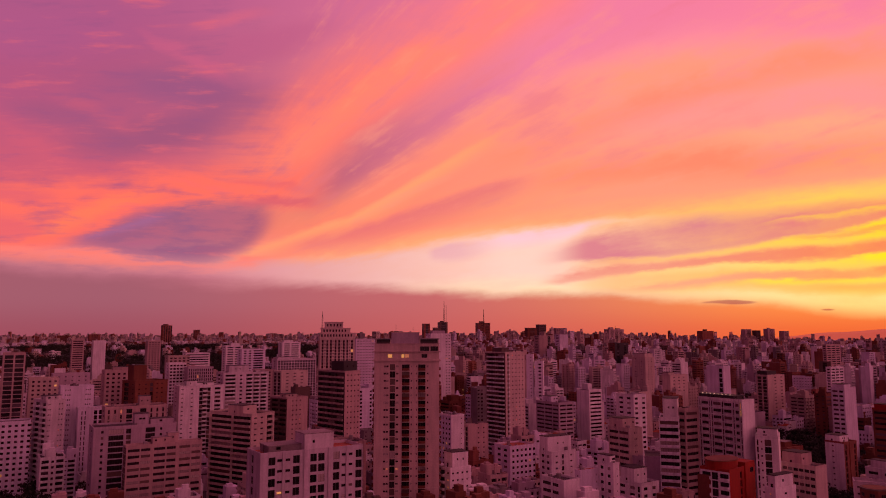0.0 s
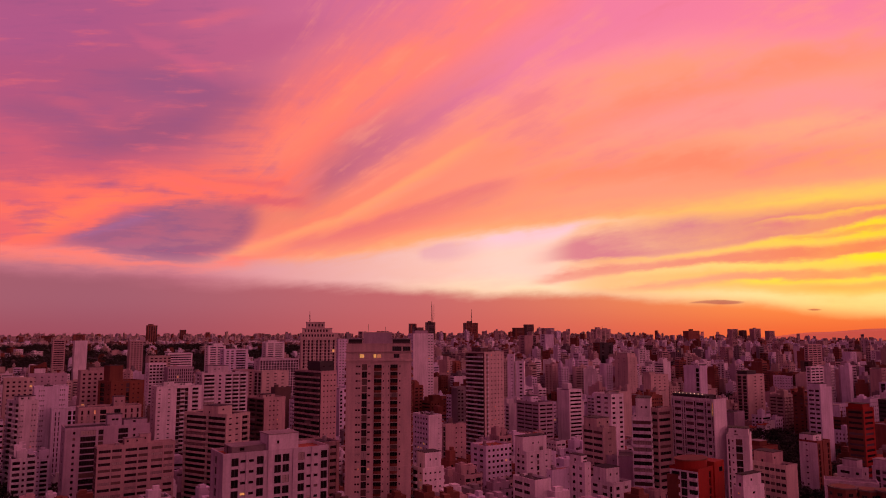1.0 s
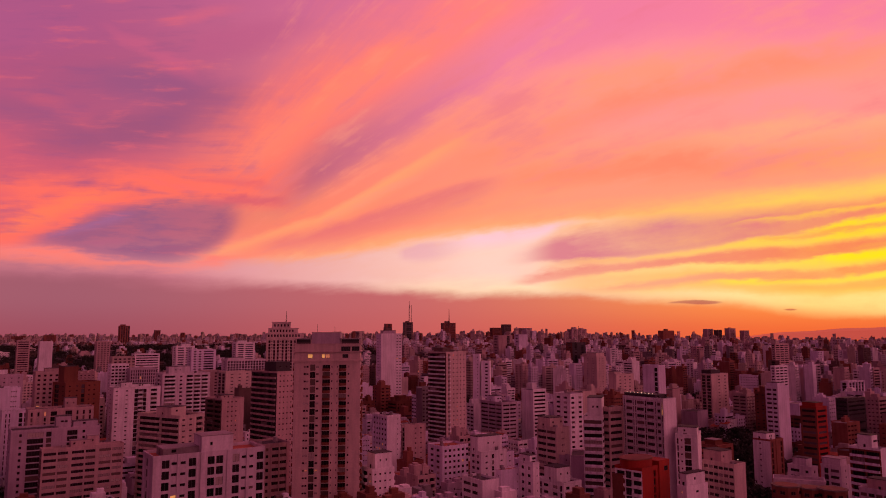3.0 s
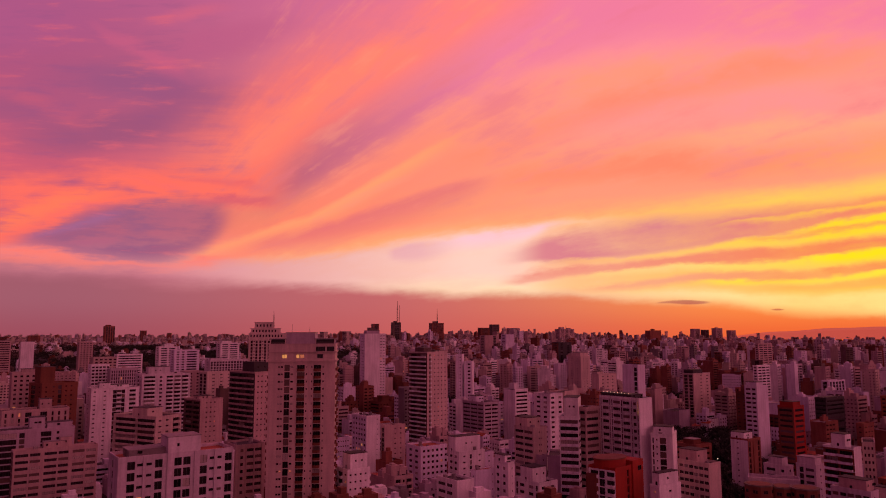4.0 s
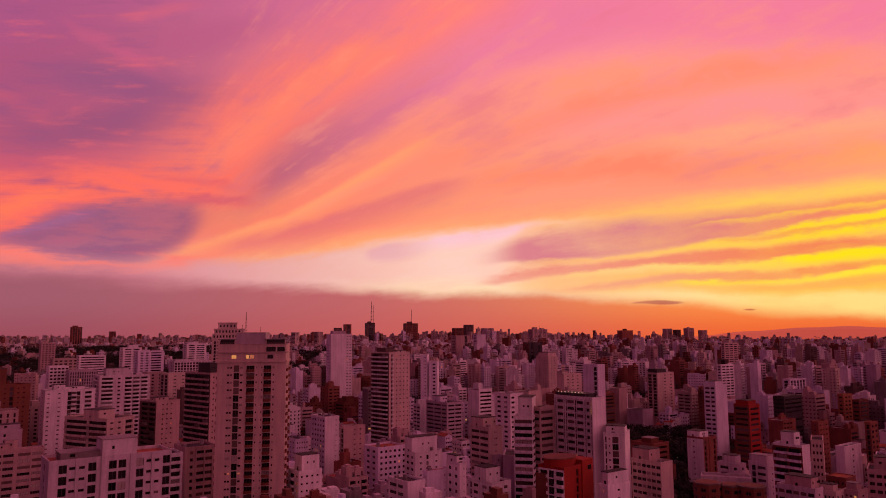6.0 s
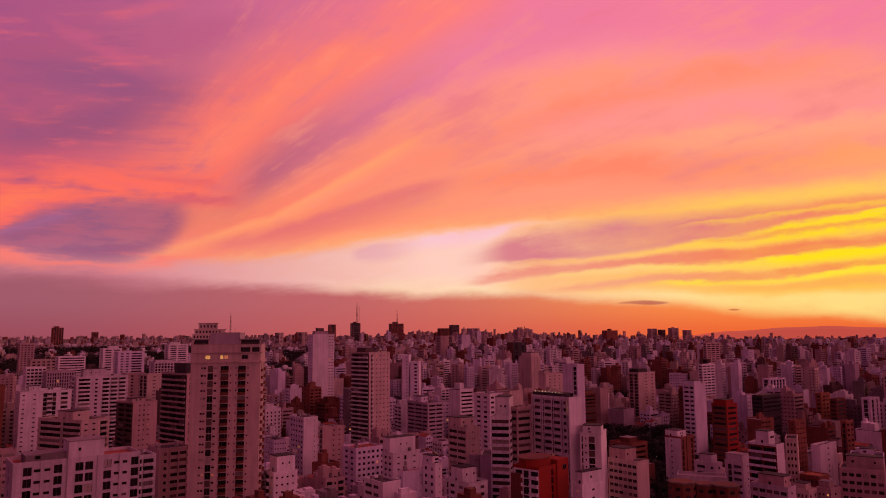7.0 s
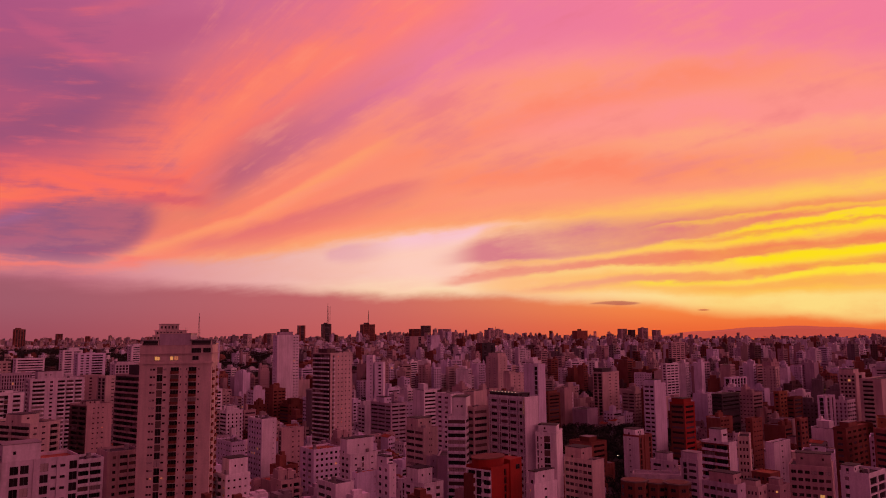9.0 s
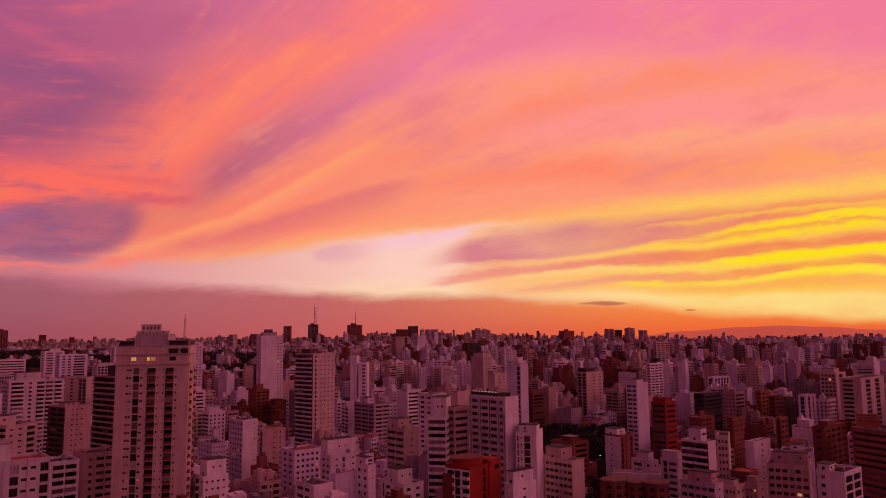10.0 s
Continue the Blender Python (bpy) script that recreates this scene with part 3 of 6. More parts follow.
def facade(q, o, du, dn, width, height, spec, floor, z0, wall=0, ledge=None):
    """Adds one wall with its recessed openings to q; returns the openings (kind, u0, u1, v0, v1, depth)."""
    def at(u, v, n=0.0):
        return (o[0] + du[0] * u + dn[0] * n, o[1] + du[1] * u + dn[1] * n, v)
    holes = []
    floors = max(1, int((height - 1.2 - z0) / floor))
    if ledge is not None:
        for i in range(floors):
            z = height - 1.2 - floor * (i + 1) - 0.08
            ledge.quad(at(0, z, 0.07), at(width, z, 0.07), at(width, z + 0.16, 0.07), at(0, z + 0.16, 0.07))
            ledge.quad(at(0, z + 0.16, 0.07), at(width, z + 0.16, 0.07), at(width, z + 0.16), at(0, z + 0.16))
            ledge.quad(at(0, z), at(width, z), at(width, z, 0.07), at(0, z, 0.07))
    for kind, u0, u1 in bays(spec, width):
        if kind == "b":
            q.quad(at(u0, 0), at(u1, 0), at(u1, height), at(u0, height), wall)
            continue
        if kind == "p":
            q.quad(at(u0, 0, 0.35), at(u1, 0, 0.35), at(u1, height, 0.35), at(u0, height, 0.35), wall)
            q.quad(at(u0, 0), at(u0, 0, 0.35), at(u0, height, 0.35), at(u0, height), wall)
            q.quad(at(u1, 0, 0.35), at(u1, 0), at(u1, height), at(u1, height, 0.35), wall)
            q.quad(at(u0, height, 0.35), at(u1, height, 0.35), at(u1, height), at(u0, height), wall)
            continue
        if kind == "g":
            a, b, dep, rows = 0.0, floor - 0.35, 0.35, [height - 1.2 - floor * (i + 1) for i in range(floors)]
        else:
            a, b, dep = ROWS[kind]
            rows = [height - 1.2 - floor * (i + 1) for i in range(floors)]
        top = height
        for z in rows:
            v0, v1 = z + a * floor / 3, z + min(b, floor - 0.12) * (floor / 3 if kind != "g" else 1)
            q.quad(at(u0, v1), at(u1, v1), at(u1, top), at(u0, top), wall)
            q.quad(at(u0, v0, -dep), at(u0, v1, -dep), at(u0, v1), at(u0, v0), wall)
            q.quad(at(u1, v0), at(u1, v1), at(u1, v1, -dep), at(u1, v0, -dep), wall)
            q.quad(at(u0, v0), at(u1, v0), at(u1, v0, -dep), at(u0, v0, -dep), wall)
            q.quad(at(u0, v1, -dep), at(u1, v1, -dep), at(u1, v1), at(u0, v1), wall)
            holes.append((kind, u0, u1, v0, v1, dep))
            top = v0
        q.quad(at(u0, 0), at(u1, 0), at(u1, top), at(u0, top), wall)
    return holes


WINDOW_MESHES = {}


def window_mesh(w, h, state):
    """A window in its own plane: frame bars round a pane, x across, z up, facing -y."""
    key = (round(w, 1), round(h, 1), state)
    if key not in WINDOW_MESHES:
        w, h = key[:2]
        q = Quads()
        t, out, n = 0.07, -0.06, max(1, round(w / 1.1))
        xs = [0.0, t]
        for i in range(1, n):
            xs += [w * i / n - 0.04, w * i / n + 0.04]
        xs += [w - t, w]
        zs = [0.0, t, h - t, h]
        for i in range(len(xs) - 1):
            for j in range(3):
                a, b, c, e = xs[i], xs[i + 1], zs[j], zs[j + 1]
                if j == 1 and i % 2 == 1:
                    q.quad((a, 0, c), (b, 0, c), (b, 0, e), (a, 0, e), 1)
                    q.quad((a, out, c), (b, out, c), (b, 0, c), (a, 0, c)), q.quad((a, 0, e), (b, 0, e), (b, out, e), (a, out, e))
                    q.quad((a, out, c), (a, 0, c), (a, 0, e), (a, out, e)), q.quad((b, 0, c), (b, out, c), (b, out, e), (b, 0, e))
                else:
                    q.quad((a, out, c), (b, out, c), (b, out, e), (a, out, e))
        q.weld()
        WINDOW_MESHES[key] = q.mesh("window", [FRAME, {"dark": GLASS_N, "curtain": CURTAIN, "blind": BLIND, "lit": LIT, "dim": LIT_DIM}[state]])
    return WINDOW_MESHES[key]


BALCONY_MESHES = {}


def balcony_mesh(w, mat, deep=1.1, curved=False):
    """A tray-shaped balcony: floor slab and solid parapets on three sides, or one bowed parapet."""
    key = (round(w, 1), mat.name, deep, curved)
    if key not in BALCONY_MESHES:
        w = key[0]
        q = Quads()
        if curved:
            arc = [math.pi * k / 8 for k in range(9)]
            o = [(w / 2 - w / 2 * math.cos(a), -deep * math.sin(a) ** 0.6) for a in arc]
            i = [(w / 2 - (w / 2 - 0.12) * math.cos(a), -(deep - 0.12) * math.sin(a) ** 0.6) for a in arc]
        else:
            o, i = [(0, 0), (0, -deep), (w, -deep), (w, 0)], [(0.12, 0), (0.12, -deep + 0.12), (w - 0.12, -deep + 0.12), (w - 0.12, 0)]
        hi = 0.95
        for k in range(len(o) - 1):
            q.quad((*o[k], -0.15), (*o[k + 1], -0.15), (*o[k + 1], hi), (*o[k], hi))
            q.quad((*o[k], hi), (*o[k + 1], hi), (*i[k + 1], hi), (*i[k], hi))
            q.quad((*i[k + 1], 0), (*i[k], 0), (*i[k], hi), (*i[k + 1], hi))
        for ring_, z, way_ in ((i, 0, 1), (o, -0.15, -1)):
            n = len(q.v)
            q.v += [(*p, z) for p in ring_]
            q.f.append(tuple(range(n, n + len(ring_)))[::way_])
            q.m.append(0)
        q.weld()
        BALCONY_MESHES[key] = q.mesh("balcony", [mat])
    return BALCONY_MESHES[key]


def parapet_ring(w, d, z0, z1, o=0.06, t=0.25):
    """One closed ring of wall round a roof."""
    q = Quads()
    outer, inner = [(-o, -o), (w + o, -o), (w + o, d + o), (-o, d + o)], [(t, t), (w - t, t), (w - t, d - t), (t, d - t)]
    q.v = [(*p, z0) for p in outer] + [(*p, z1) for p in outer] + [(*p, z1) for p in inner] + [(*p, z0) for p in inner]
    for k in range(4):
        n = (k + 1) % 4
        q.f += [(k, n, 4 + n, 4 + k), (4 + k, 4 + n, 8 + n, 8 + k), (8 + k, 8 + n, 12 + n, 12 + k)]
    q.m = [0] * len(q.f)
    return q


def building(label, x, y, yaw, w, d, top, front, left, right="", colour="white", side="", floor=3.0, near=False, roof="dark",
             boxes=(), lit=0.012, base=0.0, group="", jut=1.1, rail="", name="apartment_building", curtain=0.22, category="building", parapet=0.9, seed=0, ledge=False, curved=False):
    """A block with its near corner at (x, y): the front runs along its local x, the left side along its local y."""
    rnd = random.Random(int(x * 13 + y * 7) + seed)
    z = terrain(x, y) - 3 if math.hypot(x, y) > 600 else 0.0
    height = top - z
    root = new(name)
    root.matrix_basis = pose(x, y, z, 0, 0, yaw)
    tagged(root, label, category, group)
    q = Quads()
    # side: paint of left and right walls, on some blocks darker than the front
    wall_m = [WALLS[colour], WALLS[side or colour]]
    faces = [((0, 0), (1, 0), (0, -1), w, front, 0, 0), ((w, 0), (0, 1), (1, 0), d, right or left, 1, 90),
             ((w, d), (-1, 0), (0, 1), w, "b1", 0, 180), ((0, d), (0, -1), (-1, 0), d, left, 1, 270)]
    panes, balc, lines = Quads(), Quads(), Quads()
    rail_m = WALLS[rail] if rail else WALLS[colour]
    count = 0
    for o, du, dn, width, spec, slot, turn in faces:
        holes = facade(q, o, du, dn, width, height, spec, floor, base, slot, lines if ledge and turn != 180 else None)
        for kind, u0, u1, v0, v1, dep in holes:
            a = (o[0] + du[0] * u0 - dn[0] * (dep - 0.02), o[1] + du[1] * u0 - dn[1] * (dep - 0.02))
            b = (o[0] + du[0] * u1 - dn[0] * (dep - 0.02), o[1] + du[1] * u1 - dn[1] * (dep - 0.02))
            if near and v0 > 17 and turn != 180 and count < 400:
                c = rnd.random()
                state = "lit" if c < lit else "dim" if c < lit * 2 else "curtain" if c < lit * 2 + curtain * 0.6 else "blind" if c < lit * 2 + curtain else "dark"
                part("window", window_mesh(u1 - u0, v1 - v0, state if (u1 - u0) * (v1 - v0) < 2.4 or state in ("curtain", "blind") else "dark"), None, root, m=pose(a[0], a[1], v0, 0, 0, turn))
                count += 1
            else:
                panes.quad((*a, v0), (*b, v0), (*b, v1), (*a, v1), 1 if rnd.random() < lit and u1 - u0 < 2 else 0)
            if kind == "k":
                if near and v0 > 17 and turn != 180:
                    part("balcony", balcony_mesh(u1 - u0, rail_m, jut, curved), None, root, m=pose(o[0] + du[0] * u0, o[1] + du[1] * u0, v0, 0, 0, turn))
                else:
                    c0 = (o[0] + du[0] * u0, o[1] + du[1] * u0)
                    c1 = (o[0] + du[0] * u1 + dn[0] * jut, o[1] + du[1] * u1 + dn[1] * jut)
                    balc.box(min(c0[0], c1[0]), min(c0[1], c1[1]), v0 - 0.1, max(c0[0], c1[0]), max(c0[1], c1[1]), v0 + 0.95, 0, True)
    part("wall", q, wall_m, root)
    if lines.f:
        part("floor_line", lines, [WALLS[colour]], root, kind="stuff")
    if panes.f:
        part("glazing", panes, [GLASS, LIT], root, kind="stuff")
    if balc.f:
        part("balcony_front", balc, [rail_m], root, kind="stuff")
    zt = height
    r = Quads()
    r.quad((0.2, 0.2, zt - parapet), (w - 0.2, 0.2, zt - parapet), (w - 0.2, d - 0.2, zt - parapet), (0.2, d - 0.2, zt - parapet))
    part("roof", r, [{"dark": ROOF, "pale": ROOF_PALE, "tile": TILE}[roof]], root)
    part("parapet", parapet_ring(w, d, zt - parapet - 0.05, zt + 0.06), [WALLS[colour]], root)
    if near:
        for _ in range(rnd.choice((1, 2, 3))):
            q = Quads()
            a, b, e = rnd.uniform(0.1, 0.75) * w, rnd.uniform(0.15, 0.75) * d, rnd.uniform(0.9, 1.8)
            q.box(a, b, zt - parapet, a + e, b + rnd.uniform(0.9, 1.8), zt - parapet + rnd.uniform(0.8, 1.7))
            part("roof_unit", q, [rnd.choice((ROOF_PALE, ROOF_PALE, METAL))], root)
        if w > 8 and d > 7:
            q = Quads()
            a, b = rnd.uniform(0.3, 0.8) * w, rnd.uniform(0.25, 0.7) * d
            q.box(a - 0.9, b - 0.9, zt - parapet, a + 0.9, b + 0.9, zt - parapet + 0.5)
            q.prism(ring(a, b, 0.95, 12), zt - parapet + 0.5, zt - parapet + 2.3)
            part("water_tank", q, [rnd.choice((ROOF_PALE, WALLS["grey"]))], root)
    for bx in boxes:
        bx0, by0, bw, bd, bh = bx[:5]
        cm = WALLS[bx[5]] if len(bx) > 5 else WALLS[colour]
        b = Quads()
        X, Y = bx0 * w, by0 * d
        bw, bd = min(bw, w - X - 0.4), min(bd, d - Y - 0.4)
        b.box(X, Y, zt - parapet, X + bw, Y + bd, zt - parapet + bh)
        bo = part("rooftop_box", b, [cm], root)
        b = Quads()
        b.box(X - 0.2, Y - 0.2, zt - parapet + bh, X + bw + 0.2, Y + bd + 0.2, zt - parapet + bh + 0.25, 0, True)
        part("cap", b, [ROOF if roof == "dark" else ROOF_PALE], bo)
        if near and bw > 3:
            for k in range(rnd.choice((1, 2, 2))):
                sw = rnd.choice((0.7, 0.9, 1.4))
                part("window", window_mesh(sw, 0.9, "dark"), None, bo, m=pose(X + rnd.uniform(0.1, 0.4) * bw + k * bw * 0.4, Y - 0.03, zt - parapet + bh * 0.5))
            part("door", window_mesh(0.9, 2.0, "dark"), None, bo, m=pose(X - 0.03, Y + bd * 0.6, zt - parapet + 0.05, 0, 0, 270))
    return root

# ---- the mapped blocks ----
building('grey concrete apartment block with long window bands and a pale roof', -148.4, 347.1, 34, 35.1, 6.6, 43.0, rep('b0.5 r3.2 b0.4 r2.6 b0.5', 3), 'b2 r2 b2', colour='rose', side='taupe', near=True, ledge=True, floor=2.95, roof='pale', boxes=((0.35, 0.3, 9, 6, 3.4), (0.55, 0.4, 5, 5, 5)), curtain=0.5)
building('mauve apartment block with recessed dark balconies', -176.5, 373.3, 32, 40.1, 18.3, 48.1, 'b3 w1 b2 h6 b1 h2 b1 b5 h4 b2 w1 b2 b4', 'b2 w1 b2', colour='mauve', curtain=0.1, near=True, boxes=((0.5, 0.3, 7, 6, 6, 'mauve'), (0.7, 0.3, 12, 6, 3)))
building('pale block with tall slotted windows and a stair tower', -189.5, 413.4, 32, 32.8, 14.3, 54.3, 'b1 '+rep('t0.7 b1.6', 3)+' h2.2 b3 h2.4 '+rep('b1.6 t0.7', 3)+' b1', 'b2 w1 b2', colour='rose', near=True, boxes=((0.55, 0.1, 6, 6, 6),))
building('tall lilac block with a stack of curved balconies', -229.4, 425.3, 48, 10.6, 19.3, 57.0, 'b1 '+rep('s.5 b.4',3)+' b5 s.8 b1 s.8 b1.5', 'b1 k6 b2 k5', colour='chalk', near=True, curved=True, jut=1.6, rail='white', boxes=((0.1, 0.2, 9, 8, 3),))
building('tall lilac slab with small window groups', -233.4, 448.3, 32, 18.6, 14.4, 63.4, 'b2 '+rep('s.5 b.4',3)+' b6 '+rep('s.5 b.4',3)+' b1', 'b3 w1 b3', colour='lilac', near=True)
building('low lilac wing beside the tall slab', -218.3, 441.0, 32, 14.9, 12.4, 50.9, 'b2 t.6 b1.4 t.6 b5 h2 b1 h2 b2', 'b3', colour='lilac')
building('dark brick-red apartment block with a rooftop tank house', -203.1, 484.3, 50, 22.9, 17.7, 64.2, 'b2 s1 b3 s1 b2 h2 b2 s1 b2 s1 b3', 'b1 h3 b2 s1 b1', colour='brown', boxes=((0.02, 0.2, 9, 8, 11, 'brown'),))
building('beige block with square windows in the dense city', -237.8, 515.0, 32, 19.3, 16.7, 69.6, 'b1 '+rep('w1.2 b1.4',5), 'b2 w1 b2', colour='rose', boxes=((0.3, 0.2, 12, 7, 3),))
building('white block with a dark glass stair strip and white balconies', -185.1, 515.7, 32, 31.0, 18.7, 58.6, 'b1 s1 b3.5 s1 b3 g1.6 k2.2 g1.6 b2 k3 b1.5', 'b2 s1 b3', colour='white', near=True, boxes=((0.18, 0.2, 7, 7, 4), (0.42, 0.3, 12, 7, 2.5)))
building('white block with rows of curved balconies', -172.6, 576.1, 32, 36.5, 20.9, 64.8, 'b1 k5 b2 w1.2 b2 k3 b.6 k3 b.6 k3 b1', 'b1 k4 b1 w1 b2', colour='chalk', near=True, curved=True, jut=1.5, rail='white', boxes=((0.15, 0.2, 16, 9, 6),))
building('stepped beige block with deep dark balconies', -105.1, 405.2, 58, 17.2, 34.2, 51.3, 'b1 s1 b1.5 s1 b1.5 k2.5 b.5', 'b.3 k6 b.25 k5 b.3', colour='cream', jut=0.9, near=True, ledge=True, boxes=((0.0, 0.2, 10, 12, 5),))
building('block with dark stacked balconies in the dense city', -301.4, 500.5, 32, 13.5, 14.6, 82.3, 'b1 h5 b1 h5 b1', 'b2 h3 b2', colour='rose')
building('low lilac block in the dense city', -260.0, 407.2, 32, 28.6, 14.4, 46.1, rep('b1.5 w1.4',9), 'b2 w1 b2', colour='lilac')
building('white block with a window row', -296.2, 556.3, 32, 25.6, 14.7, 65.1, rep('b3 s.9',5)+' b2', 'b2', colour='mauve')
building('cream block with balconies in the dense city', -292.9, 518.8, 32, 18.8, 14.6, 64.0, rep('b1.5 w1.2',5)+' b1', 'b2 w1 b2', colour='cream')
building('white slab with a blind gable', -486.6, 1014.9, 32, 15.9, 20.3, 86.2, 'b1', 'b1', colour='white')
building('slab with dark window bands in the dense city', -510.6, 1003.1, 32, 15.4, 15.8, 87.9, 'b1 r8 b1', 'b1 r5 b1', colour='rose')
# dark skyline blocks are painted red-brown, the lift of distant haze in their colour
building('tall dark tower with vertical fins', -785.9, 2041.5, 32, 24.3, 25.7, 119.7, rep('p.8 g1.2',4), rep('p.8 g1.2',4), colour='brick', boxes=((0.1, 0.1, 12, 12, 4, 'brown'),))
building('slender tower on the ridge in the dense city', -950.2, 2785.5, 32, 19.1, 22.4, 111.4, rep('b1 r2',2), 'b1 r2 b1', colour='brown')
building('white block with balcony columns in the dense city', -257.9, 689.2, 32, 15.5, 17.1, 67.8, rep('p.6 k2',5), 'b2 w1 b2', colour='white')
building('sandy brown block in the dense city', -288.7, 767.6, 32, 21.9, 17.3, 72.3, rep('b1 w1.4',5), 'b2 w1 b2', colour='beige')
building('mauve slatted block in the dense city', -238.2, 683.6, 32, 23.4, 17.0, 64.3, rep('b.7 t.7',12), 'b2', colour='mauve')
building('stepped terrace block in the dense city', -330.6, 938.7, 32, 30.7, 17.7, 70.9, 'b1 r14 b1', 'b2 r3 b1', colour='white')
building('mauve block in the dense city', -422.4, 1043.3, 32, 17.7, 18.0, 85.9, rep('b1 w1.2',4)+' b1', 'b2 w1 b2', colour='rose')
building('white apartment block with large dark windows and a lift tower', -53.2, 216.2, 32, 32.9, 12.9, 60.4, 'b1.4 W1.2 b.3 s.9 p.5 s.9 b.5 W1.2 b.7 p.8 b.4 W1.2 b.25 W1.2 b.6 p.5 b.5 W1.2 b.4 s.8 p.5 s.8 b.6 W1.2 b.2', 'b2 W1 b3', colour='ash', near=True, floor=3.1, curtain=0.08, roof='tile', lit=0.012, boxes=((0.41, -0.001, 9.4, 8, 5.4, 'chalk'), (0.1, 0.2, 11, 8, 2.2, 'grey')))
building('white block with gridded balcony railings', -54.6, 316.3, 32, 11.7, 14.0, 46.1, 'b2 k4 b.4 k4 b.8', 'b2 w1 b2', colour='white', near=True)
building('pale block with vertical ribs in the dense city', -46.8, 334.7, 32, 13.4, 16.0, 46.2, 'b2 w1.2 b1 p.5 r3 p.5 r3 p.5 b1', 'b2 w1 b2', colour='rose', near=True)
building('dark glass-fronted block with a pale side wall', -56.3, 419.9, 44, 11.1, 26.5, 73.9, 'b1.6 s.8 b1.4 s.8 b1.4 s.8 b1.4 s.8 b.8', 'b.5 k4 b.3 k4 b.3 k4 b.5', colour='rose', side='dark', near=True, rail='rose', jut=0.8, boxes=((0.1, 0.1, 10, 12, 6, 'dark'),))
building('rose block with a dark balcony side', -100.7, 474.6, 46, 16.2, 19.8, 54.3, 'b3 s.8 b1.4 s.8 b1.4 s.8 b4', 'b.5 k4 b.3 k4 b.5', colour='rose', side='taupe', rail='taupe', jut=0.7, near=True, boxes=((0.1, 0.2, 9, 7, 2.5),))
building('wide white block with an arcade top floor', -192.2, 847.8, 32, 48.1, 19.6, 66.0, rep('b.5 t1.1',14)+' b.5', 'b2 w1 b2', colour='chalk', boxes=((0.05, 0.2, 18, 9, 3),))
building('pale stepped block in the dense city', -145.9, 660.8, 44, 28.2, 14.5, 61.8, 'b2 s1 b2 s1 b2 s1 b2', 'b1 h3 b1 h3 b1', colour='cream')
building('white tower with mixed balconies in the dense city', -236.4, 1073.5, 32, 28.0, 17.9, 83.0, 'b1 r3 b1 r4 b1', 'b1 w1 b1', colour='white', boxes=((0.1, 0.1, 14, 8, 4),))
building('white tower with balconies in the dense city', -284.0, 953.9, 32, 22.3, 17.7, 80.0, 'b1 r3 b1 r3 b1', 'b1 w1 b1', colour='white', boxes=((0.3, 0.1, 12, 8, 4),))
building('white tower with balconies in the dense city', -247.7, 898.2, 32, 29.9, 17.5, 76.7, 'b1 w1 b1 w1 b1 k4 b1', 'b1 w1 b1', colour='lilac')
building('small rose block in the dense city', -183.6, 724.9, 32, 17.8, 17.1, 59.7, 'b2 w1 b2 w1 b2', 'b2 w1 b2', colour='rose')
building('lilac block with rooftop signs in the dense city', -94.5, 790.3, 20, 21.4, 17.2, 89.7, rep('b1 s1',6)+' b1', 'b2 w1 b2', colour='lilac')
building('white tower with a window column', -13.0, 770.0, 20, 23.0, 17.0, 95.4, 'b12 s1.2 b1 s1.2 b.8', 'b1 s1 b1 s1 b1 s1 b1', colour='white', side='lilac', ledge=False, boxes=((0.12, 0.1, 14, 10, 4, 'mauve'), (0.25, 0.2, 7, 7, 7, 'taupe')))
# taupe side paint carries the shade of this tower's left face
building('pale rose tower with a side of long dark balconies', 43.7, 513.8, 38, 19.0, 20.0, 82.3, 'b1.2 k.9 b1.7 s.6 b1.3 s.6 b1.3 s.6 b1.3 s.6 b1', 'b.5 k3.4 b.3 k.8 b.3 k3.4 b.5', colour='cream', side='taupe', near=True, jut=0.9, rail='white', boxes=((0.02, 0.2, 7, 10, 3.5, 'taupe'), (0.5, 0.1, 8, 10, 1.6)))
building('lilac tower with slotted windows in the dense city', 73.1, 642.8, -10, 5.9, 16.8, 76.8, 'b3 s.8 b1.2', 'b5', colour='lilac')
building('lilac tower with stepped slots in the dense city', 80.3, 642.3, -11, 7.4, 14.7, 70.9, 'b2 w1.4 b1', 'b5', colour='lilac')
building('mauve block with white window bands', 89.2, 567.4, 32, 15.1, 27.3, 42.2, 'b.6 r3 b.4 r3 b.6', 'b.4 r4 b.4 r4 b.4 r3 b.4', colour='mauve', near=True, ledge=True, boxes=((0.02, 0.35, 7, 10, 5, 'lilac'),), curtain=0.2)
building('white slab with a blind gable wall', 5.0, 449.0, 32, 9.5, 18.5, 45.9, 'b8 s.5 b2', rep('b1.2 w1.1',5)+' b1', colour='white', side='lilac', near=True)
building('pink slab with a blind gable wall', 15.7, 458.1, 32, 15.1, 4.4, 39.0, 'b5 s.8 b2 s.8 b2', 'b1 h3 b1', colour='rose', near=True)
building('low pink wing in the dense city', 32.8, 538.0, -7, 6.5, 12.4, 26.0, 'b2 s.6 b2', 'b2', colour='rose')
building('white block with small windows and a stair box', 3.1, 324.2, 32, 10.9, 10.9, 36.9, 'b1 '+rep('s.9 b1.5',4), 'b.6 k3 b1 s1 b.6', colour='white', near=True, boxes=((0.2, 0.15, 12, 7, 7),))
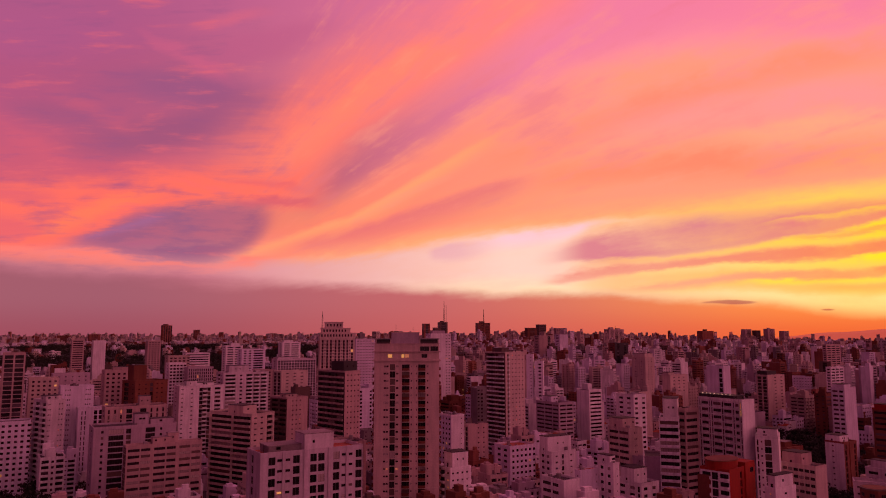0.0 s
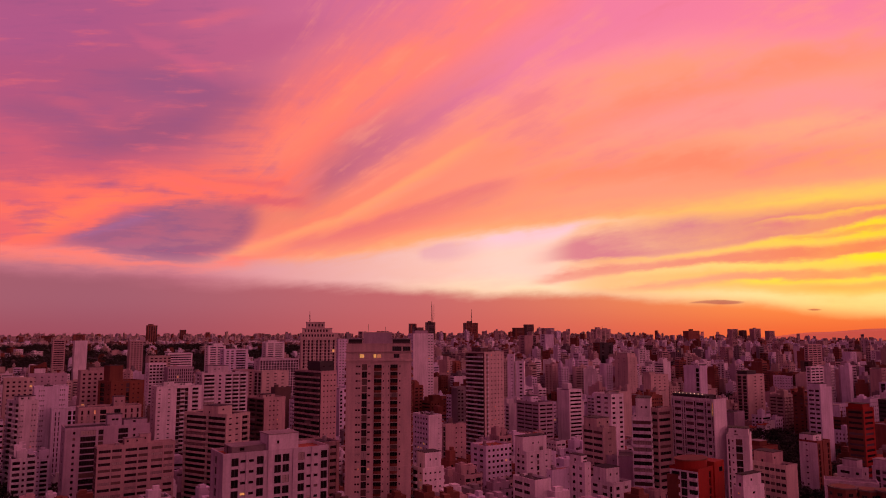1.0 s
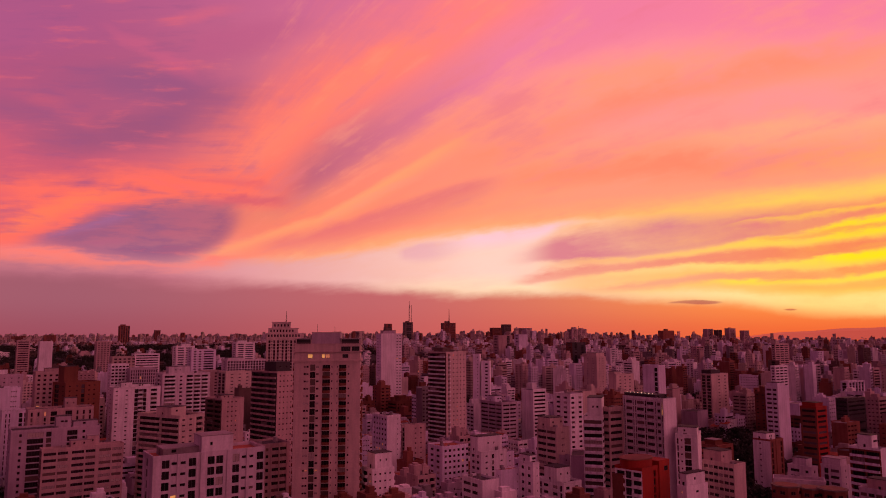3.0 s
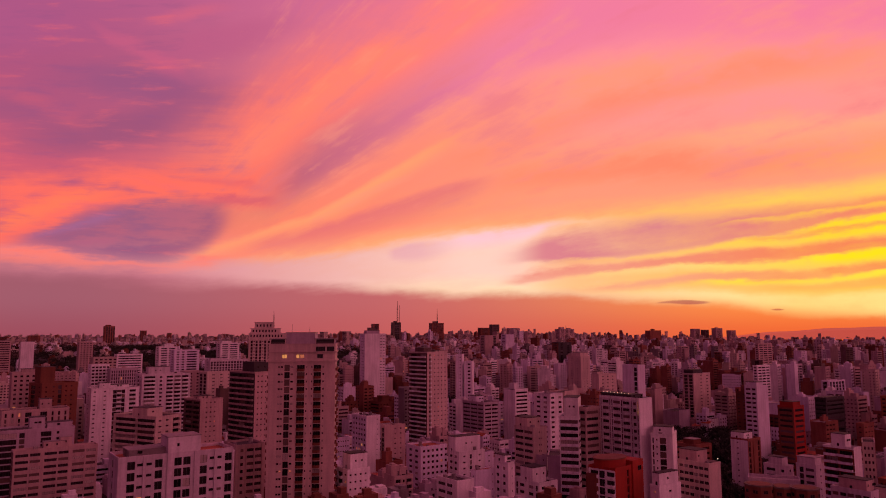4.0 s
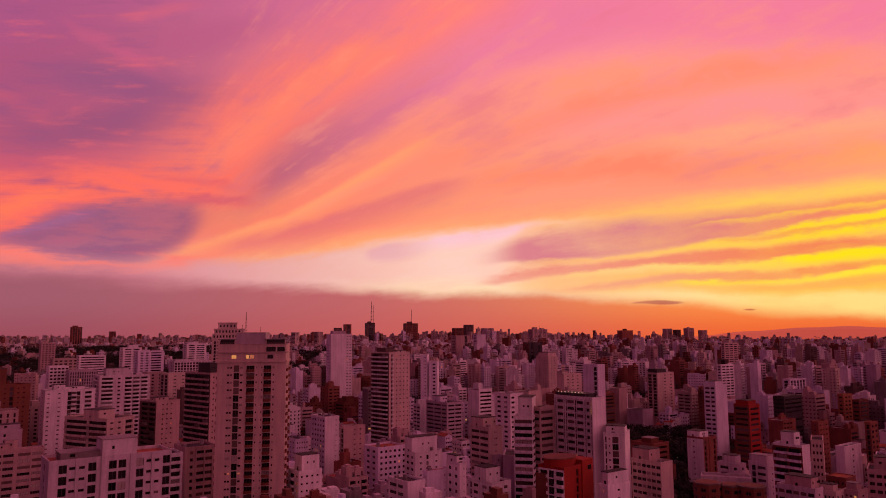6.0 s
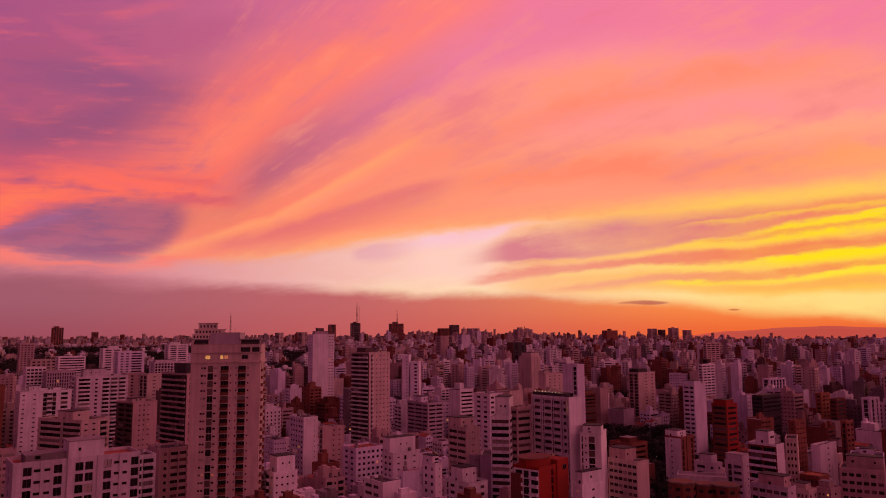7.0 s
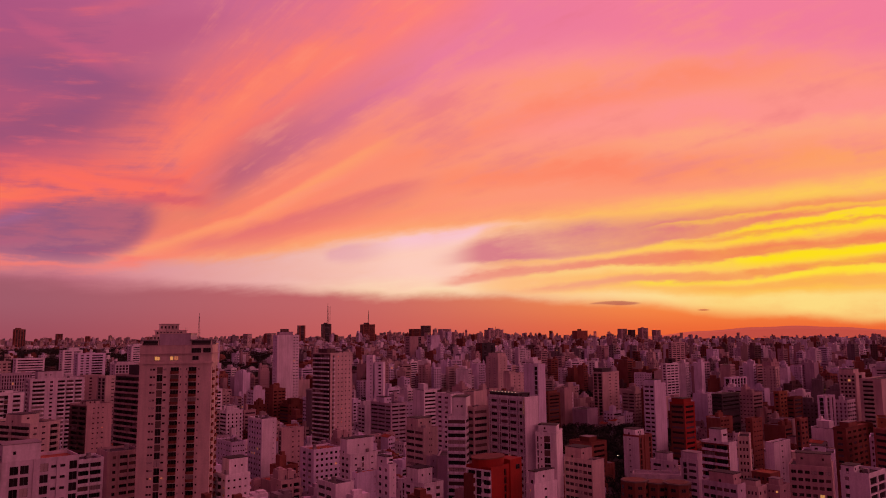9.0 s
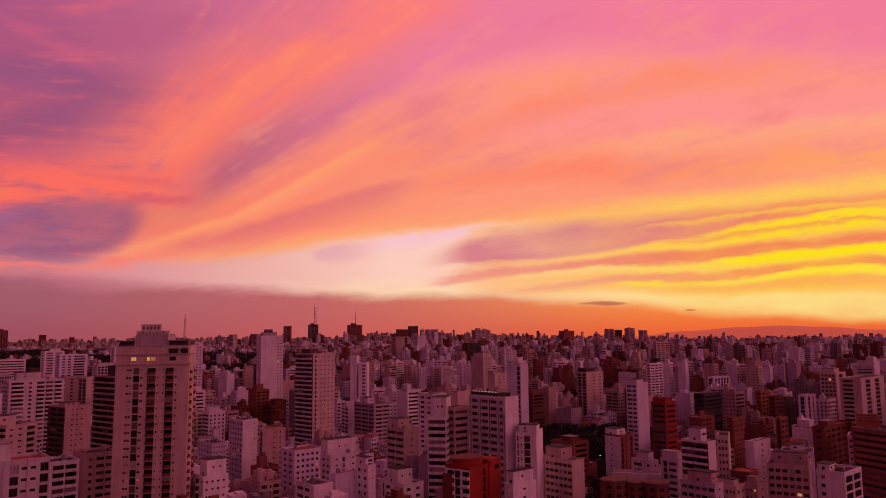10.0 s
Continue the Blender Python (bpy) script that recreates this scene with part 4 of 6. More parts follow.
building('white block with many small windows', -13.5, 461.0, 32, 8.8, 21.9, 31.5, rep('b1 s1',5)+' b1', rep('b1 s1',5)+' b1', colour='lilac', near=True)
building('lilac low block in the dense city', 36.6, 404.7, 32, 17.4, 14.6, 34.0, rep('b1.2 w1.2',6), 'b1 w1 b1 w1 b1', colour='lilac', near=True, roof='tile')
building('white block with stepped roofs in the dense city', 55.3, 378.9, 32, 16.9, 9.5, 35.0, 'b2 s.9 b2 t1 b3 s.9 b2', 'b1 w1.2 b1 w1.2 b1', colour='white', near=True, boxes=((0.0, 0.3, 16, 10, 8),))
building('white block with a flat roof', 71.2, 433.4, 32, 11.0, 12.2, 25.9, 'b5 s.8 b2', 'b2 s1 b2', colour='lilac', near=True)
building('white block with an orange-red tiled roof', 56.8, 308.3, 32, 10.2, 3.4, 38.7, 'b9 s.4 b1', 'b2 s.8 b2', colour='lilac', near=True, roof='tile', parapet=0.25)
building('white block with red-brown window panels and a dark roof', 48.4, 298.9, 32, 8.5, 14.1, 36.5, 'b5', 'b.6 r3 b.6 r2.2 b2', colour='white', near=True, roof='dark')
building('white block with red-brown panels and a stair tower', 85.9, 322.9, 32, 10.9, 16.6, 30.5, 'b1.5 r2 b3 r2 b2', 'b.7 h1 b.9 w2 b2 w2 b.9 h1 b.7', colour='white', near=True, boxes=((-0.001, 0.25, 8, 8, 6.5),))
building('white block with a stepped gable', 69.8, 305.3, 32, 3.5, 8.9, 42.2, 'b4 s.7 b2', 'b1 w1 b1.5 w1 b1', colour='white', near=True, boxes=((0.0, 0.2, 8, 7, 3.5),))
building('white block in the dense city', 104.5, 437.9, -17, 7.1, 12.3, 20.8, rep('b1 w1',4)+' b1', 'b2', colour='white', near=True)
building('lilac block with a dark flat roof', 92.6, 354.8, 32, 4.0, 5.3, 36.9, 'b2 s.8 b2', 'b2', colour='mauve')
building('purple block with a dark flat roof', 95.7, 352.4, -14, 8.5, 18.0, 37.3, 'b4', 'b2 s1 b2', colour='mauve', side='lilac')
building('cream block with bands and a blind pink gable', 89.7, 356.3, 32, 8.8, 14.0, 49.7, 'b3 s.5 b.5 s.5 b3', 'b.5 r4 b.4 r4 b.5', colour='cream', near=True, ledge=True, boxes=((0.0, 0.3, 12, 9, 5),))
building('white block with a brown side bay', 118.5, 457.4, 32, 11.1, 14.9, 57.4, 'b.6 w1.4 b2 w1.4 b.6', 'b1 w1.2 b1.2 w1.2 b1', colour='white', near=True)
building('tall banded block with dark window columns and a blind white gable', 131.3, 323.2, 32, 8.4, 23.2, 66.1, 'b1', 'p.3 g.6 p.3 w2.6 b.3 g.6 p.3 g.5 b.3 w3 b.3 g.6 b.3 w3 p.4 g.6 p.3 w1.4 p.3 g.6 p.3', colour='white', side='chalk', near=True, ledge=True, curtain=0.15, boxes=((0.05, 0.2, 12, 20, 2, 'dark'),))
building('brown block with balcony bands in the dense city', 110.4, 336.5, 32, 9.3, 3.9, 61.1, 'b.5 r4 b.5', 'b.5 r3 b.5', colour='rose', near=True, ledge=True)
building('wide banded block with pale parapets', 97.9, 334.9, -20, 8.6, 16.0, 57.5, 'b.3 k8 b.3', 'b.5 r5 b.5', colour='white', rail='lilac', near=True, ledge=True, boxes=((0.2, 0.2, 16, 12, 9),), curtain=0.3)
building('slim white block with a dark central recess', 134.7, 319.6, -27, 9.1, 16.0, 51.3, 'b.8 h.8 b1.2 s.8 b1.2 g3.4 b3.5', 'b2', colour='white', near=True, boxes=((0.08, 0.2, 12, 7, 3.6),))
building('banded office block with a blind pale gable', 160.0, 319.6, 32, 8.5, 15.9, 38.2, 'b1', 'b.5 '+rep('r2 b.4',6), colour='cream', near=True, ledge=True, lit=0.05, boxes=((0.05, 0.4, 9, 12, 5.5, 'rose'),), name='office_building')
building('white block with a brown-striped side', 215.3, 398.1, 32, 12.6, 10.4, 37.0, 'b.5 h.8 b1 p1.2 b1 h.8 b.5', 'b2 s.6 b3', colour='brick', side='white', near=True, boxes=((0.0, 0.2, 8, 9, 4, 'white'),))
building('white block with a rooftop box', 120.4, 270.3, 32, 12.5, 4.2, 39.3, 'b3 s.8 b3', 'b2 s.8 b2', colour='white', near=True, boxes=((0.1, 0.2, 12, 6, 5),))
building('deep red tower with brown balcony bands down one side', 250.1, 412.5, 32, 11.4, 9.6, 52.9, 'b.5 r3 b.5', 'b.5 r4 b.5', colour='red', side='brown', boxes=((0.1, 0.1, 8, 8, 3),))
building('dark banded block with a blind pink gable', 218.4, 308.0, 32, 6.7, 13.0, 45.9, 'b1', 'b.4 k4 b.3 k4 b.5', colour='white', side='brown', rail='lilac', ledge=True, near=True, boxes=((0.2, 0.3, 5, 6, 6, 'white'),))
building('pink block with window columns in the dense city', 226.3, 314.3, -33, 4.8, 16.2, 47.5, 'b1 w1 b1 w1 b1 w1 b1', 'b2', colour='cream')
building('beige block with window bands and square openings', 230.9, 284.5, -38, 15.5, 16.0, 40.2, rep('b.6 w1.5',6)+' b.5', 'b2 w1 b2', colour='rose', near=True, boxes=((0.15, 0.3, 14, 6, 5),), lit=0.02)
building('white block with a black-windowed corner', 235.6, 244.8, 32, 15.8, 9.7, 43.4, 'b.4 h3 b.5 h3 b.4', 'b1.5 r1.5 b1 b6', colour='white', near=True, boxes=((0.0, 0.5, 6, 8, 3),))
building('large brown block with long balcony bands', 313.0, 309.9, 10, 17.5, 24.0, 46.4, 'b1 r12 b1', 'b.5 r10 b.5', colour='brick', near=True, rail='rose')
building('white block with slotted windows in the dense city', 317.7, 348.2, -41, 4.5, 16.4, 40.1, 'b1 w.8 b1 w.8 b1', 'b2', colour='lilac')
building('cream block with a grid of square windows', 446.1, 522.1, 32, 19.7, 12.2, 61.1, 'b1 h1 b1', rep('b.8 c1.3',4)+' b.8', colour='cream', boxes=((0.0, 0.1, 10, 12, 4),))
building('rose block with balcony stacks in the dense city', 422.9, 466.7, 32, 45.1, 14.1, 60.3, 'b2 h2 b2 h2 b2', 'b1 k4 b3', colour='cream')
building('white block with twin gables in the dense city', 280.6, 373.2, 32, 19.3, 4.7, 34.7, 'b3 s.6 b3', 'b3', colour='white')
building('beige tower with a plain side', 238.2, 861.3, 32, 15.6, 21.2, 67.7, 'b3 s.8 b3 s.8 b3', 'b2 s.8 b3 s.8 b2', colour='cream', boxes=((0.1, 0.1, 14, 16, 5),))
building('cream stepped block in the dense city', 207.2, 668.9, 32, 23.9, 9.2, 57.5, 'b2 s1 b2 s1 b2 s1 b2', 'b3', colour='cream', boxes=((0.0, 0.2, 8, 9, 3),))
building('lilac tower with a dark top and side strip', 174.6, 456.4, 32, 6.9, 12.4, 74.9, 'b5', 'b3 b4 h2 b.6', colour='lilac', near=False)
building('cream tower with green-lit balconies in the dense city', 296.5, 669.9, 32, 25.7, 11.6, 57.4, 'b3 s.8 b2 s.8 b1', 'b.8 h3 b1 h3 b.8', colour='cream', side='rose', lit=0.12, boxes=((0.05, 0.1, 14, 16, 4, 'dark'),))
building('lilac block with square windows in the dense city', 392.7, 824.4, -29, 19.4, 17.5, 47.4, rep('b1.2 s.9',7), 'b2 w1 b2', colour='lilac')
building('brown slim tower in the dense city', 338.4, 666.8, 32, 14.3, 4.3, 44.4, 'b1 h2 b1', 'b1 h2 b1', colour='brick')
building('mauve tower with a pale gable', 264.2, 483.7, 32, 13.7, 9.0, 59.4, 'b1', 'b1 r4 b1 r3 b1', colour='lilac', boxes=((0.1, 0.1, 8, 8, 3),))
building('white balcony tower in the dense city', 523.4, 996.5, 32, 34.6, 5.5, 80.1, rep('b.6 r2.4',3)+' b.6', 'b1 r3 b1', colour='rose')
building('pale balcony tower in the dense city', 406.9, 768.3, 32, 24.5, 5.4, 60.0, rep('b.6 r2.4',3)+' b.6', 'b1 r3 b1', colour='white')
building('low white block with a stair box and terraces', 213.3, 354.3, 32, 5.9, 12.1, 30.3, 'b2 w1 b2', 'b1 r3 b2 w1 b1', colour='chalk', boxes=((0.05, 0.2, 5, 7, 4.5),))
building('white block with a blind front and a roof terrace', 221.5, 343.2, 32, 8.5, 9.6, 32.5, 'b3 s.8 b3', 'b1.5 h2 b1 r4 b1', colour='chalk', boxes=((0.05, 0.05, 6, 9, 4),), roof='pale')
building('long low white wing with a window row', 185.2, 335.8, -26, 21.3, 10.1, 29.0, rep('b1 s1',9)+' b1', 'b3', colour='ash', roof='pale')
building('white block with a dark banded top floor', 197.8, 266.7, 32, 6.2, 14.5, 36.8, 'b2 s.8 b2', rep('b.5 r2',5)+' b.5', colour='ash', boxes=((0.05, 0.1, 7, 10, 4.5, 'rose'),), near=True)
building('small lilac block with a flat roof', 235.1, 323.8, 32, 5.7, 4.4, 35.5, 'b2 s.8 b2', 'b2 s.8 b2', colour='lilac')
building('low block with a clay-tiled roof', 234.2, 303.3, 32, 9.1, 8.4, 33.0, 'b1 w1 b1 w1 b1', rep('b1 w1',4)+' b1', colour='brick', roof='tile', parapet=0.25)
building('low rose block with roof boxes', 213.4, 278.6, 32, 7.2, 6.5, 33.0, 'b1 w1 b2 w1 b1', rep('b1 w1',4)+' b1', colour='cream', boxes=((0.1, 0.2, 4, 5, 3),))
building('low rose block with a pale roof', 222.1, 277.9, 32, 8.5, 5.5, 33.3, 'b2 s.8 b2', rep('b1 s1',3)+' b1', colour='rose', roof='pale', boxes=((0.2, 0.2, 4, 5, 3),))
building('lilac block with small windows and a long roof', 278.2, 345.9, -38, 14.4, 14.3, 34.5, rep('b1.4 s.8',6)+' b1.4', 'b3', colour='lilac', near=True, boxes=((0.3, 0.2, 6, 6, 3.5),))
building('wide red-brown block with a tiled roof', 314.4, 361.0, 32, 37.4, 6.3, 42.9, rep('b1 w1.4',5)+' b1', 'b2 r3 b2', colour='brown', roof='tile', boxes=((0.2, 0.2, 12, 6, 3, 'brick'),))
building('slim red-brown block with window columns', 321.9, 409.9, 32, 9.6, 3.3, 42.3, 'b.6 w1.2 b1 w1.2 b.6', 'b1 h2 b1', colour='brick')
building('rose-brown block with small windows in the dense city', 310.7, 443.1, 32, 13.1, 4.5, 38.9, 'b1 s1 b1 s1 b1 s1 b1', 'b1 s1 b1', colour='brick')
building('lilac tower with a blue-grey glass strip', 399.6, 494.7, 32, 17.1, 5.6, 47.0, 'b1.5 g1.6 b2 g1 b1.5', 'b1 g2 b1', colour='lilac')
building('orange-brown block with window rows in the dense city', 393.2, 540.7, 32, 14.2, 4.5, 46.8, 'b1 w1.2 b1 w1.2 b1', 'b1 r2 b1', colour='orange')
building('dark red-brown block with balcony bands', 388.8, 515.9, 32, 14.8, 5.1, 44.7, 'b.5 r4 b.5', 'b.5 r3 b.5', colour='brown')
building('dark glazed block under a flat white roof slab', 334.1, 521.3, 32, 26.4, 8.3, 47.4, 'b.4 r6 b.4', 'b.4 r5 b.4', colour='dark', boxes=((-0.001, -0.001, 20, 12, 1, 'white'),))
building('dark block with white vertical strips', 433.6, 682.7, 32, 30.9, 7.1, 49.1, rep('p.7 g1.6',5)+' p.7', 'p.7 g2 p.7', colour='lilac', roof='dark')
building('low red-brown block with a tiled roof', 194.7, 418.3, 32, 14.4, 16.3, 31.0, 'b1 r5 b1', 'b1 r6 b1', colour='brick', roof='tile', boxes=((0.3, 0.3, 7, 7, 3, 'brown'),))
building('brown block with a rounded dark top', 233.8, 637.4, 32, 15.7, 10.9, 41.3, 'b.5 r4 b.5', 'b.5 r4 b.5', colour='brown', boxes=((0.15, 0.15, 11, 9, 3, 'brick'),))
building('slender tower with twin masts on the ridge', -13.5, 3074.0, 20, 35.3, 28.4, 144.2, 'b1 g3 b1', 'b1 g3 b1', colour='taupe', boxes=((0.2, 0.2, 12, 12, 6, 'taupe'),))
# brick paint on the dark ridge and skyline blocks stands in for haze
building('dark block with a mast on the ridge', 153.0, 3138.1, 20, 55.5, 34.4, 142.2, rep('b.6 r3',2)+' b.6', 'b1 r3 b1', colour='brick', boxes=((0.2, 0.2, 20, 14, 8, 'taupe'),))
building('dark slender tower on the skyline', -48.1, 1858.0, 20, 15.8, 17.3, 121.1, 'b1 g2 b1', 'b1 g2 b1', colour='brick')
building('brown tower block on the skyline', 343.5, 2945.5, 20, 40.6, 28.1, 119.2, 'b1 r3 b1', 'b1 r3 b1', colour='brown')
building('brown tower block on the skyline', 415.7, 3151.3, 20, 35.6, 28.7, 135.1, 'b1 r3 b1', 'b1 r3 b1', colour='taupe')
building('tall brown tower with pale strips', 185.6, 1404.4, 20, 30.2, 23.4, 91.8, 'b1 p1 b1 g1 b1', 'b1 r3 b1', colour='rose')
building('white tower with a plain front', 235.8, 1472.6, 20, 19.4, 20.7, 93.6, 'b1', 'b1 r3 b1', colour='lilac')
building('wide block on the skyline in the dense city', 491.3, 3143.4, 20, 50.2, 28.8, 119.6, 'b1 r3 b1', 'b1 r3 b1', colour='rose')
building('wide tower group on the skyline', 567.4, 2485.2, 20, 58.8, 32.2, 110.2, rep('b1 r2',3)+' b1', 'b1 r3 b1', colour='rose', boxes=((0.1, 0.1, 14, 14, 7), (0.6, 0.1, 12, 12, 4)))
building('dark square block on the skyline', 855.7, 2401.2, 20, 45.9, 26.8, 103.9, 'b1', 'b1', colour='brick', boxes=((0.3, 0.2, 10, 10, 6, 'brown'),))
building('pale tower on the skyline in the dense city', 1573.5, 3787.0, 20, 40.7, 31.5, 117.6, 'b1 r3 b1', 'b1', colour='rose')
building('pale tower on the skyline in the dense city', 1623.0, 3766.1, 20, 25.9, 31.5, 111.6, 'b1 r3 b1', 'b1', colour='taupe')
building('wide pale tower on the skyline', 1672.4, 3744.5, 20, 44.5, 31.5, 120.1, 'b1 r3 b1', 'b1', colour='rose', boxes=((0.2, 0.2, 10, 10, 5),))
building('pale tower on the skyline in the dense city', 1739.0, 3714.0, 20, 33.4, 31.5, 108.2, 'b1 r3 b1', 'b1', colour='rose')
building('dark tower with a glazed top', 304.9, 1294.7, 20, 28.2, 20.8, 78.9, 'b1 g1 b2 g1 b1', 'b1 r3 b1', colour='dark', side='brown')
building('low dark block on the skyline', -1283.0, 2423.3, 32, 40.3, 27.4, 90.9, 'b1 r3 b1', 'b1', colour='brown')
building('dark block on the skyline in the dense city', -1114.4, 2292.7, 32, 32.5, 26.8, 94.6, 'b1 r3 b1', 'b1', colour='brick')
building('dark brown block with window grid', 432.4, 1484.7, -20, 24.3, 21.4, 70.9, rep('b1 r2',3)+' b1', 'b1', colour='taupe')
building('brown slab with a blind side', 514.4, 1001.2, -30, 14.4, 20.3, 57.1, 'b1 g1 b1', 'b1', colour='taupe')
building('orange-brown block behind the banded one', 342.0, 371.5, -36, 11.2, 14.4, 46.5, rep('b1.4 s.8',5), 'b1', colour='orange')


def crown_tower():
    """The tall rose tower: window columns, two stacks of bowed balconies, cornices, a penthouse and a tank house."""
    w, d, top = 27.5, 22.0, 83.8
    root = building("tall rose-beige apartment tower with small curved balconies and a corniced top", -29.1, 309.9, 3, w, d, top,
                    "b4 s.9 b.2 s.9 b.6 g2.2 b.3 s1.1 b1.5 k3.2 b.5 s.5 b1.7 s.45 b.5 k3.1 b.6 s.6 b4.6", "b2 k3 b2 s1 b2 s1 b2 k3 b2", colour="tower", floor=3.02,
                    near=True, lit=0.04, curtain=0.32, roof="pale", jut=0.9, rail="brown", ledge=True, curved=True)
    z = top
    stone = [WALLS["tower"]]

    def block(name, x0, y0, z0, x1, y1, z1, mats=stone, label=""):
        q = Quads()
        q.box(x0, y0, z + z0, x1, y1, z + z1, 0, True)
        return part(name, q, mats, root, label)
    block("cornice", -0.7, -0.7, -0.35, w + 0.7, d + 0.7, 0.0)
    block("cornice", -0.45, -0.45, 0.0, w + 0.45, d + 0.45, 0.45)
    block("penthouse_wall", 0, 0, 0.45, w, d, 3.5)
    block("cornice", -0.6, -0.6, 3.5, w + 0.6, d + 0.6, 3.85, [WALLS["rose"]])
    block("upper_wall", 0, 0, 3.85, 18.9, d, 6.9)
    block("upper_wall", 18.9, 2.2, 3.85, w, d, 6.9)
    block("terrace_parapet", 18.9, 0, 5.9, w, 2.2, 6.9)
    block("coping", -0.25, -0.25, 6.9, w + 0.25, d + 0.25, 7.15, [WALLS["rose"]])
    for x0, ww, state in ((5.6, 2.0, "lit"), (11.4, 1.3, "lit"), (13.0, 1.7, "dim"), (20.0, 2.4, "dark")):
        part("window", window_mesh(ww, 1.6, state), None, root, m=pose(x0, -0.03, z + 1.1))
    for x0, ww in ((19.3, 4.0), (23.8, 3.3)):
        part("window", window_mesh(ww, 1.9, "dark"), None, root, m=pose(x0, 2.16, z + 3.95))
    for x0 in (18.9, 23.3, w - 0.5):
        block("pillar", x0, 0.05, 3.85, x0 + 0.5, 0.6, 5.9)
    for x0, x1 in ((0.4, 7.0), (19.1, w - 0.2)):
        block("terrace_glazing", x0 + 0.3, 2.6, 7.15, x1 - 0.3, d - 2, 8.9, [GLASS_N])
        for x in (x0, x1 - 0.4):
            block("pillar", x, 0.4, 7.15, x + 0.4, 0.9, 8.9)
        block("canopy", x0 - 0.4, 0.0, 8.9, x1 + 0.3, d - 1, 9.25, [WALLS["grey"]], "flat canopy over a dark roof terrace")
        block("railing", x0 + 0.4, 0.3, 7.15, x1 - 0.4, 0.36, 7.9, [METAL])
    house = block("tank_house", 7.1, 0.9, 7.15, 19.0, d - 3, 11.6, [WALLS["mauve"]], "pale tank house between the roof terraces")
    q = Quads()
    q.box(6.9, 0.7, z + 11.6, 19.2, d - 2.8, z + 11.95, 0, True)
    part("cap", q, stone, house)
    for x, h in ((9.0, 3.4), (16.4, 2.2)):
        q = Quads()
        q.prism(ring(x, 5, 0.06, 6), z + 11.95, z + 11.95 + h)
        part("aerial", q, [METAL], house)


crown_tower()


def tiered_tower():
    """The pale tower with a three-tiered, balustraded top behind the tall one."""
    w, d = 32.9, 27.6
    root = building("pale stone-coloured tower with vertical ribs and a stepped balustraded top", -117.5, 696.6, 12, w, d, 90.8,
                    rep("p1.2 h1.4 b.6 s.8 b.6 h1.4", 4) + " p1.2", rep("p1.2 h1.6", 4) + " p1.2", colour="cream", roof="pale")
    z = 90.8 - (terrain(-117.5, 696.6) - 3)
    for x0, y0, x1, y1, z0, z1 in ((-0.8, -0.8, w + 0.8, d + 0.8, z, z + 1.0), (-0.2, 0.6, w + 1.5, d - 1, z + 1.0, z + 4.6), (-0.8, 0.0, w + 2.1, d - 0.4, z + 4.6, z + 5.4),
                                   (1.5, 2, w - 4, d - 3, z + 5.4, z + 9.4), (0.9, 1.4, w - 3.4, d - 2.4, z + 9.4, z + 10.0), (5.0, 4, 22, d - 6, z + 10.0, z + 15.2), (4.6, 3.6, 22.4, d - 5.6, z + 15.2, z + 15.8)):
        q = Quads()
        q.box(x0, y0, z0, x1, y1, z1, 0, True)
        part("cornice" if z1 - z0 < 1.2 else "tier", q, [WALLS["cream"]], root)
    for x0, y0, z0, n, step in ((1.0, 0.56, z + 1.6, 11, 2.8), (3.0, 1.96, z + 6.2, 8, 2.9), (6.5, 3.96, z + 11.4, 5, 3.1)):
        for i in range(n):
            part("window", window_mesh(1.4, 2.3, "dark"), None, root, m=pose(x0 + i * step, y0, z0))


tiered_tower()


def mast(x, y, z0, z1, width, rods, label):
    """A lattice mast: four leaning legs, rings and diagonals, and thin rods on top."""
    root = tagged(new("radio_mast"), label, "radio mast")
    root.matrix_basis = pose(x, y, z0)
    h, n = z1 - z0, 12
    lat = z1 - z0 - 14
    q = Quads()

    def bar(a, b, t):
        a, b = Vector(a), Vector(b)
        u = (b - a).cross(Vector((0.3, 0.7, 0.2))).normalized() * t
        v = (b - a).cross(u).normalized() * t
        for s1, s2 in ((u, v), (v, -u), (-u, -v), (-v, u)):
            q.quad(tuple(a + s1), tuple(b + s1), tuple(b + s2), tuple(a + s2))
    for k in range(n):
        r0, r1 = width * (1 - 0.75 * k / n), width * (1 - 0.75 * (k + 1) / n)
        for i in range(4):
            a0, a1 = math.pi / 2 * i + 0.4, math.pi / 2 * (i + 1) + 0.4
            p = (r0 * math.cos(a0), r0 * math.sin(a0), lat * k / n)
            p2 = (r1 * math.cos(a0), r1 * math.sin(a0), lat * (k + 1) / n)
            p3 = (r1 * math.cos(a1), r1 * math.sin(a1), lat * (k + 1) / n)
            bar(p, p2, 0.32), bar(p, p3, 0.18), bar(p2, p3, 0.18)
    part("lattice", q, [METAL], root)
    for i in range(rods):
        q = Quads()
        q.prism(ring((0, 9)[i], 0, 0.7, 8), (lat - 2, 0)[i], h - 16 * i)
        part("antenna_rod", q, [METAL], root)


mast(-484.4, 2920.6, 49, 186, 6.2, 1, "dark steel lattice radio mast on the ridge")
mast(4.5, 3072.5, 139, 233, 4.0, 2, "dark twin-rodded radio mast above a slender tower")
mast(175.6, 3134.6, 122, 201, 3.2, 1, "thin dark radio mast above a dark block")
mast(610.6, 2578.2, 48, 122, 2.0, 1, "thin steel radio mast among far blocks")


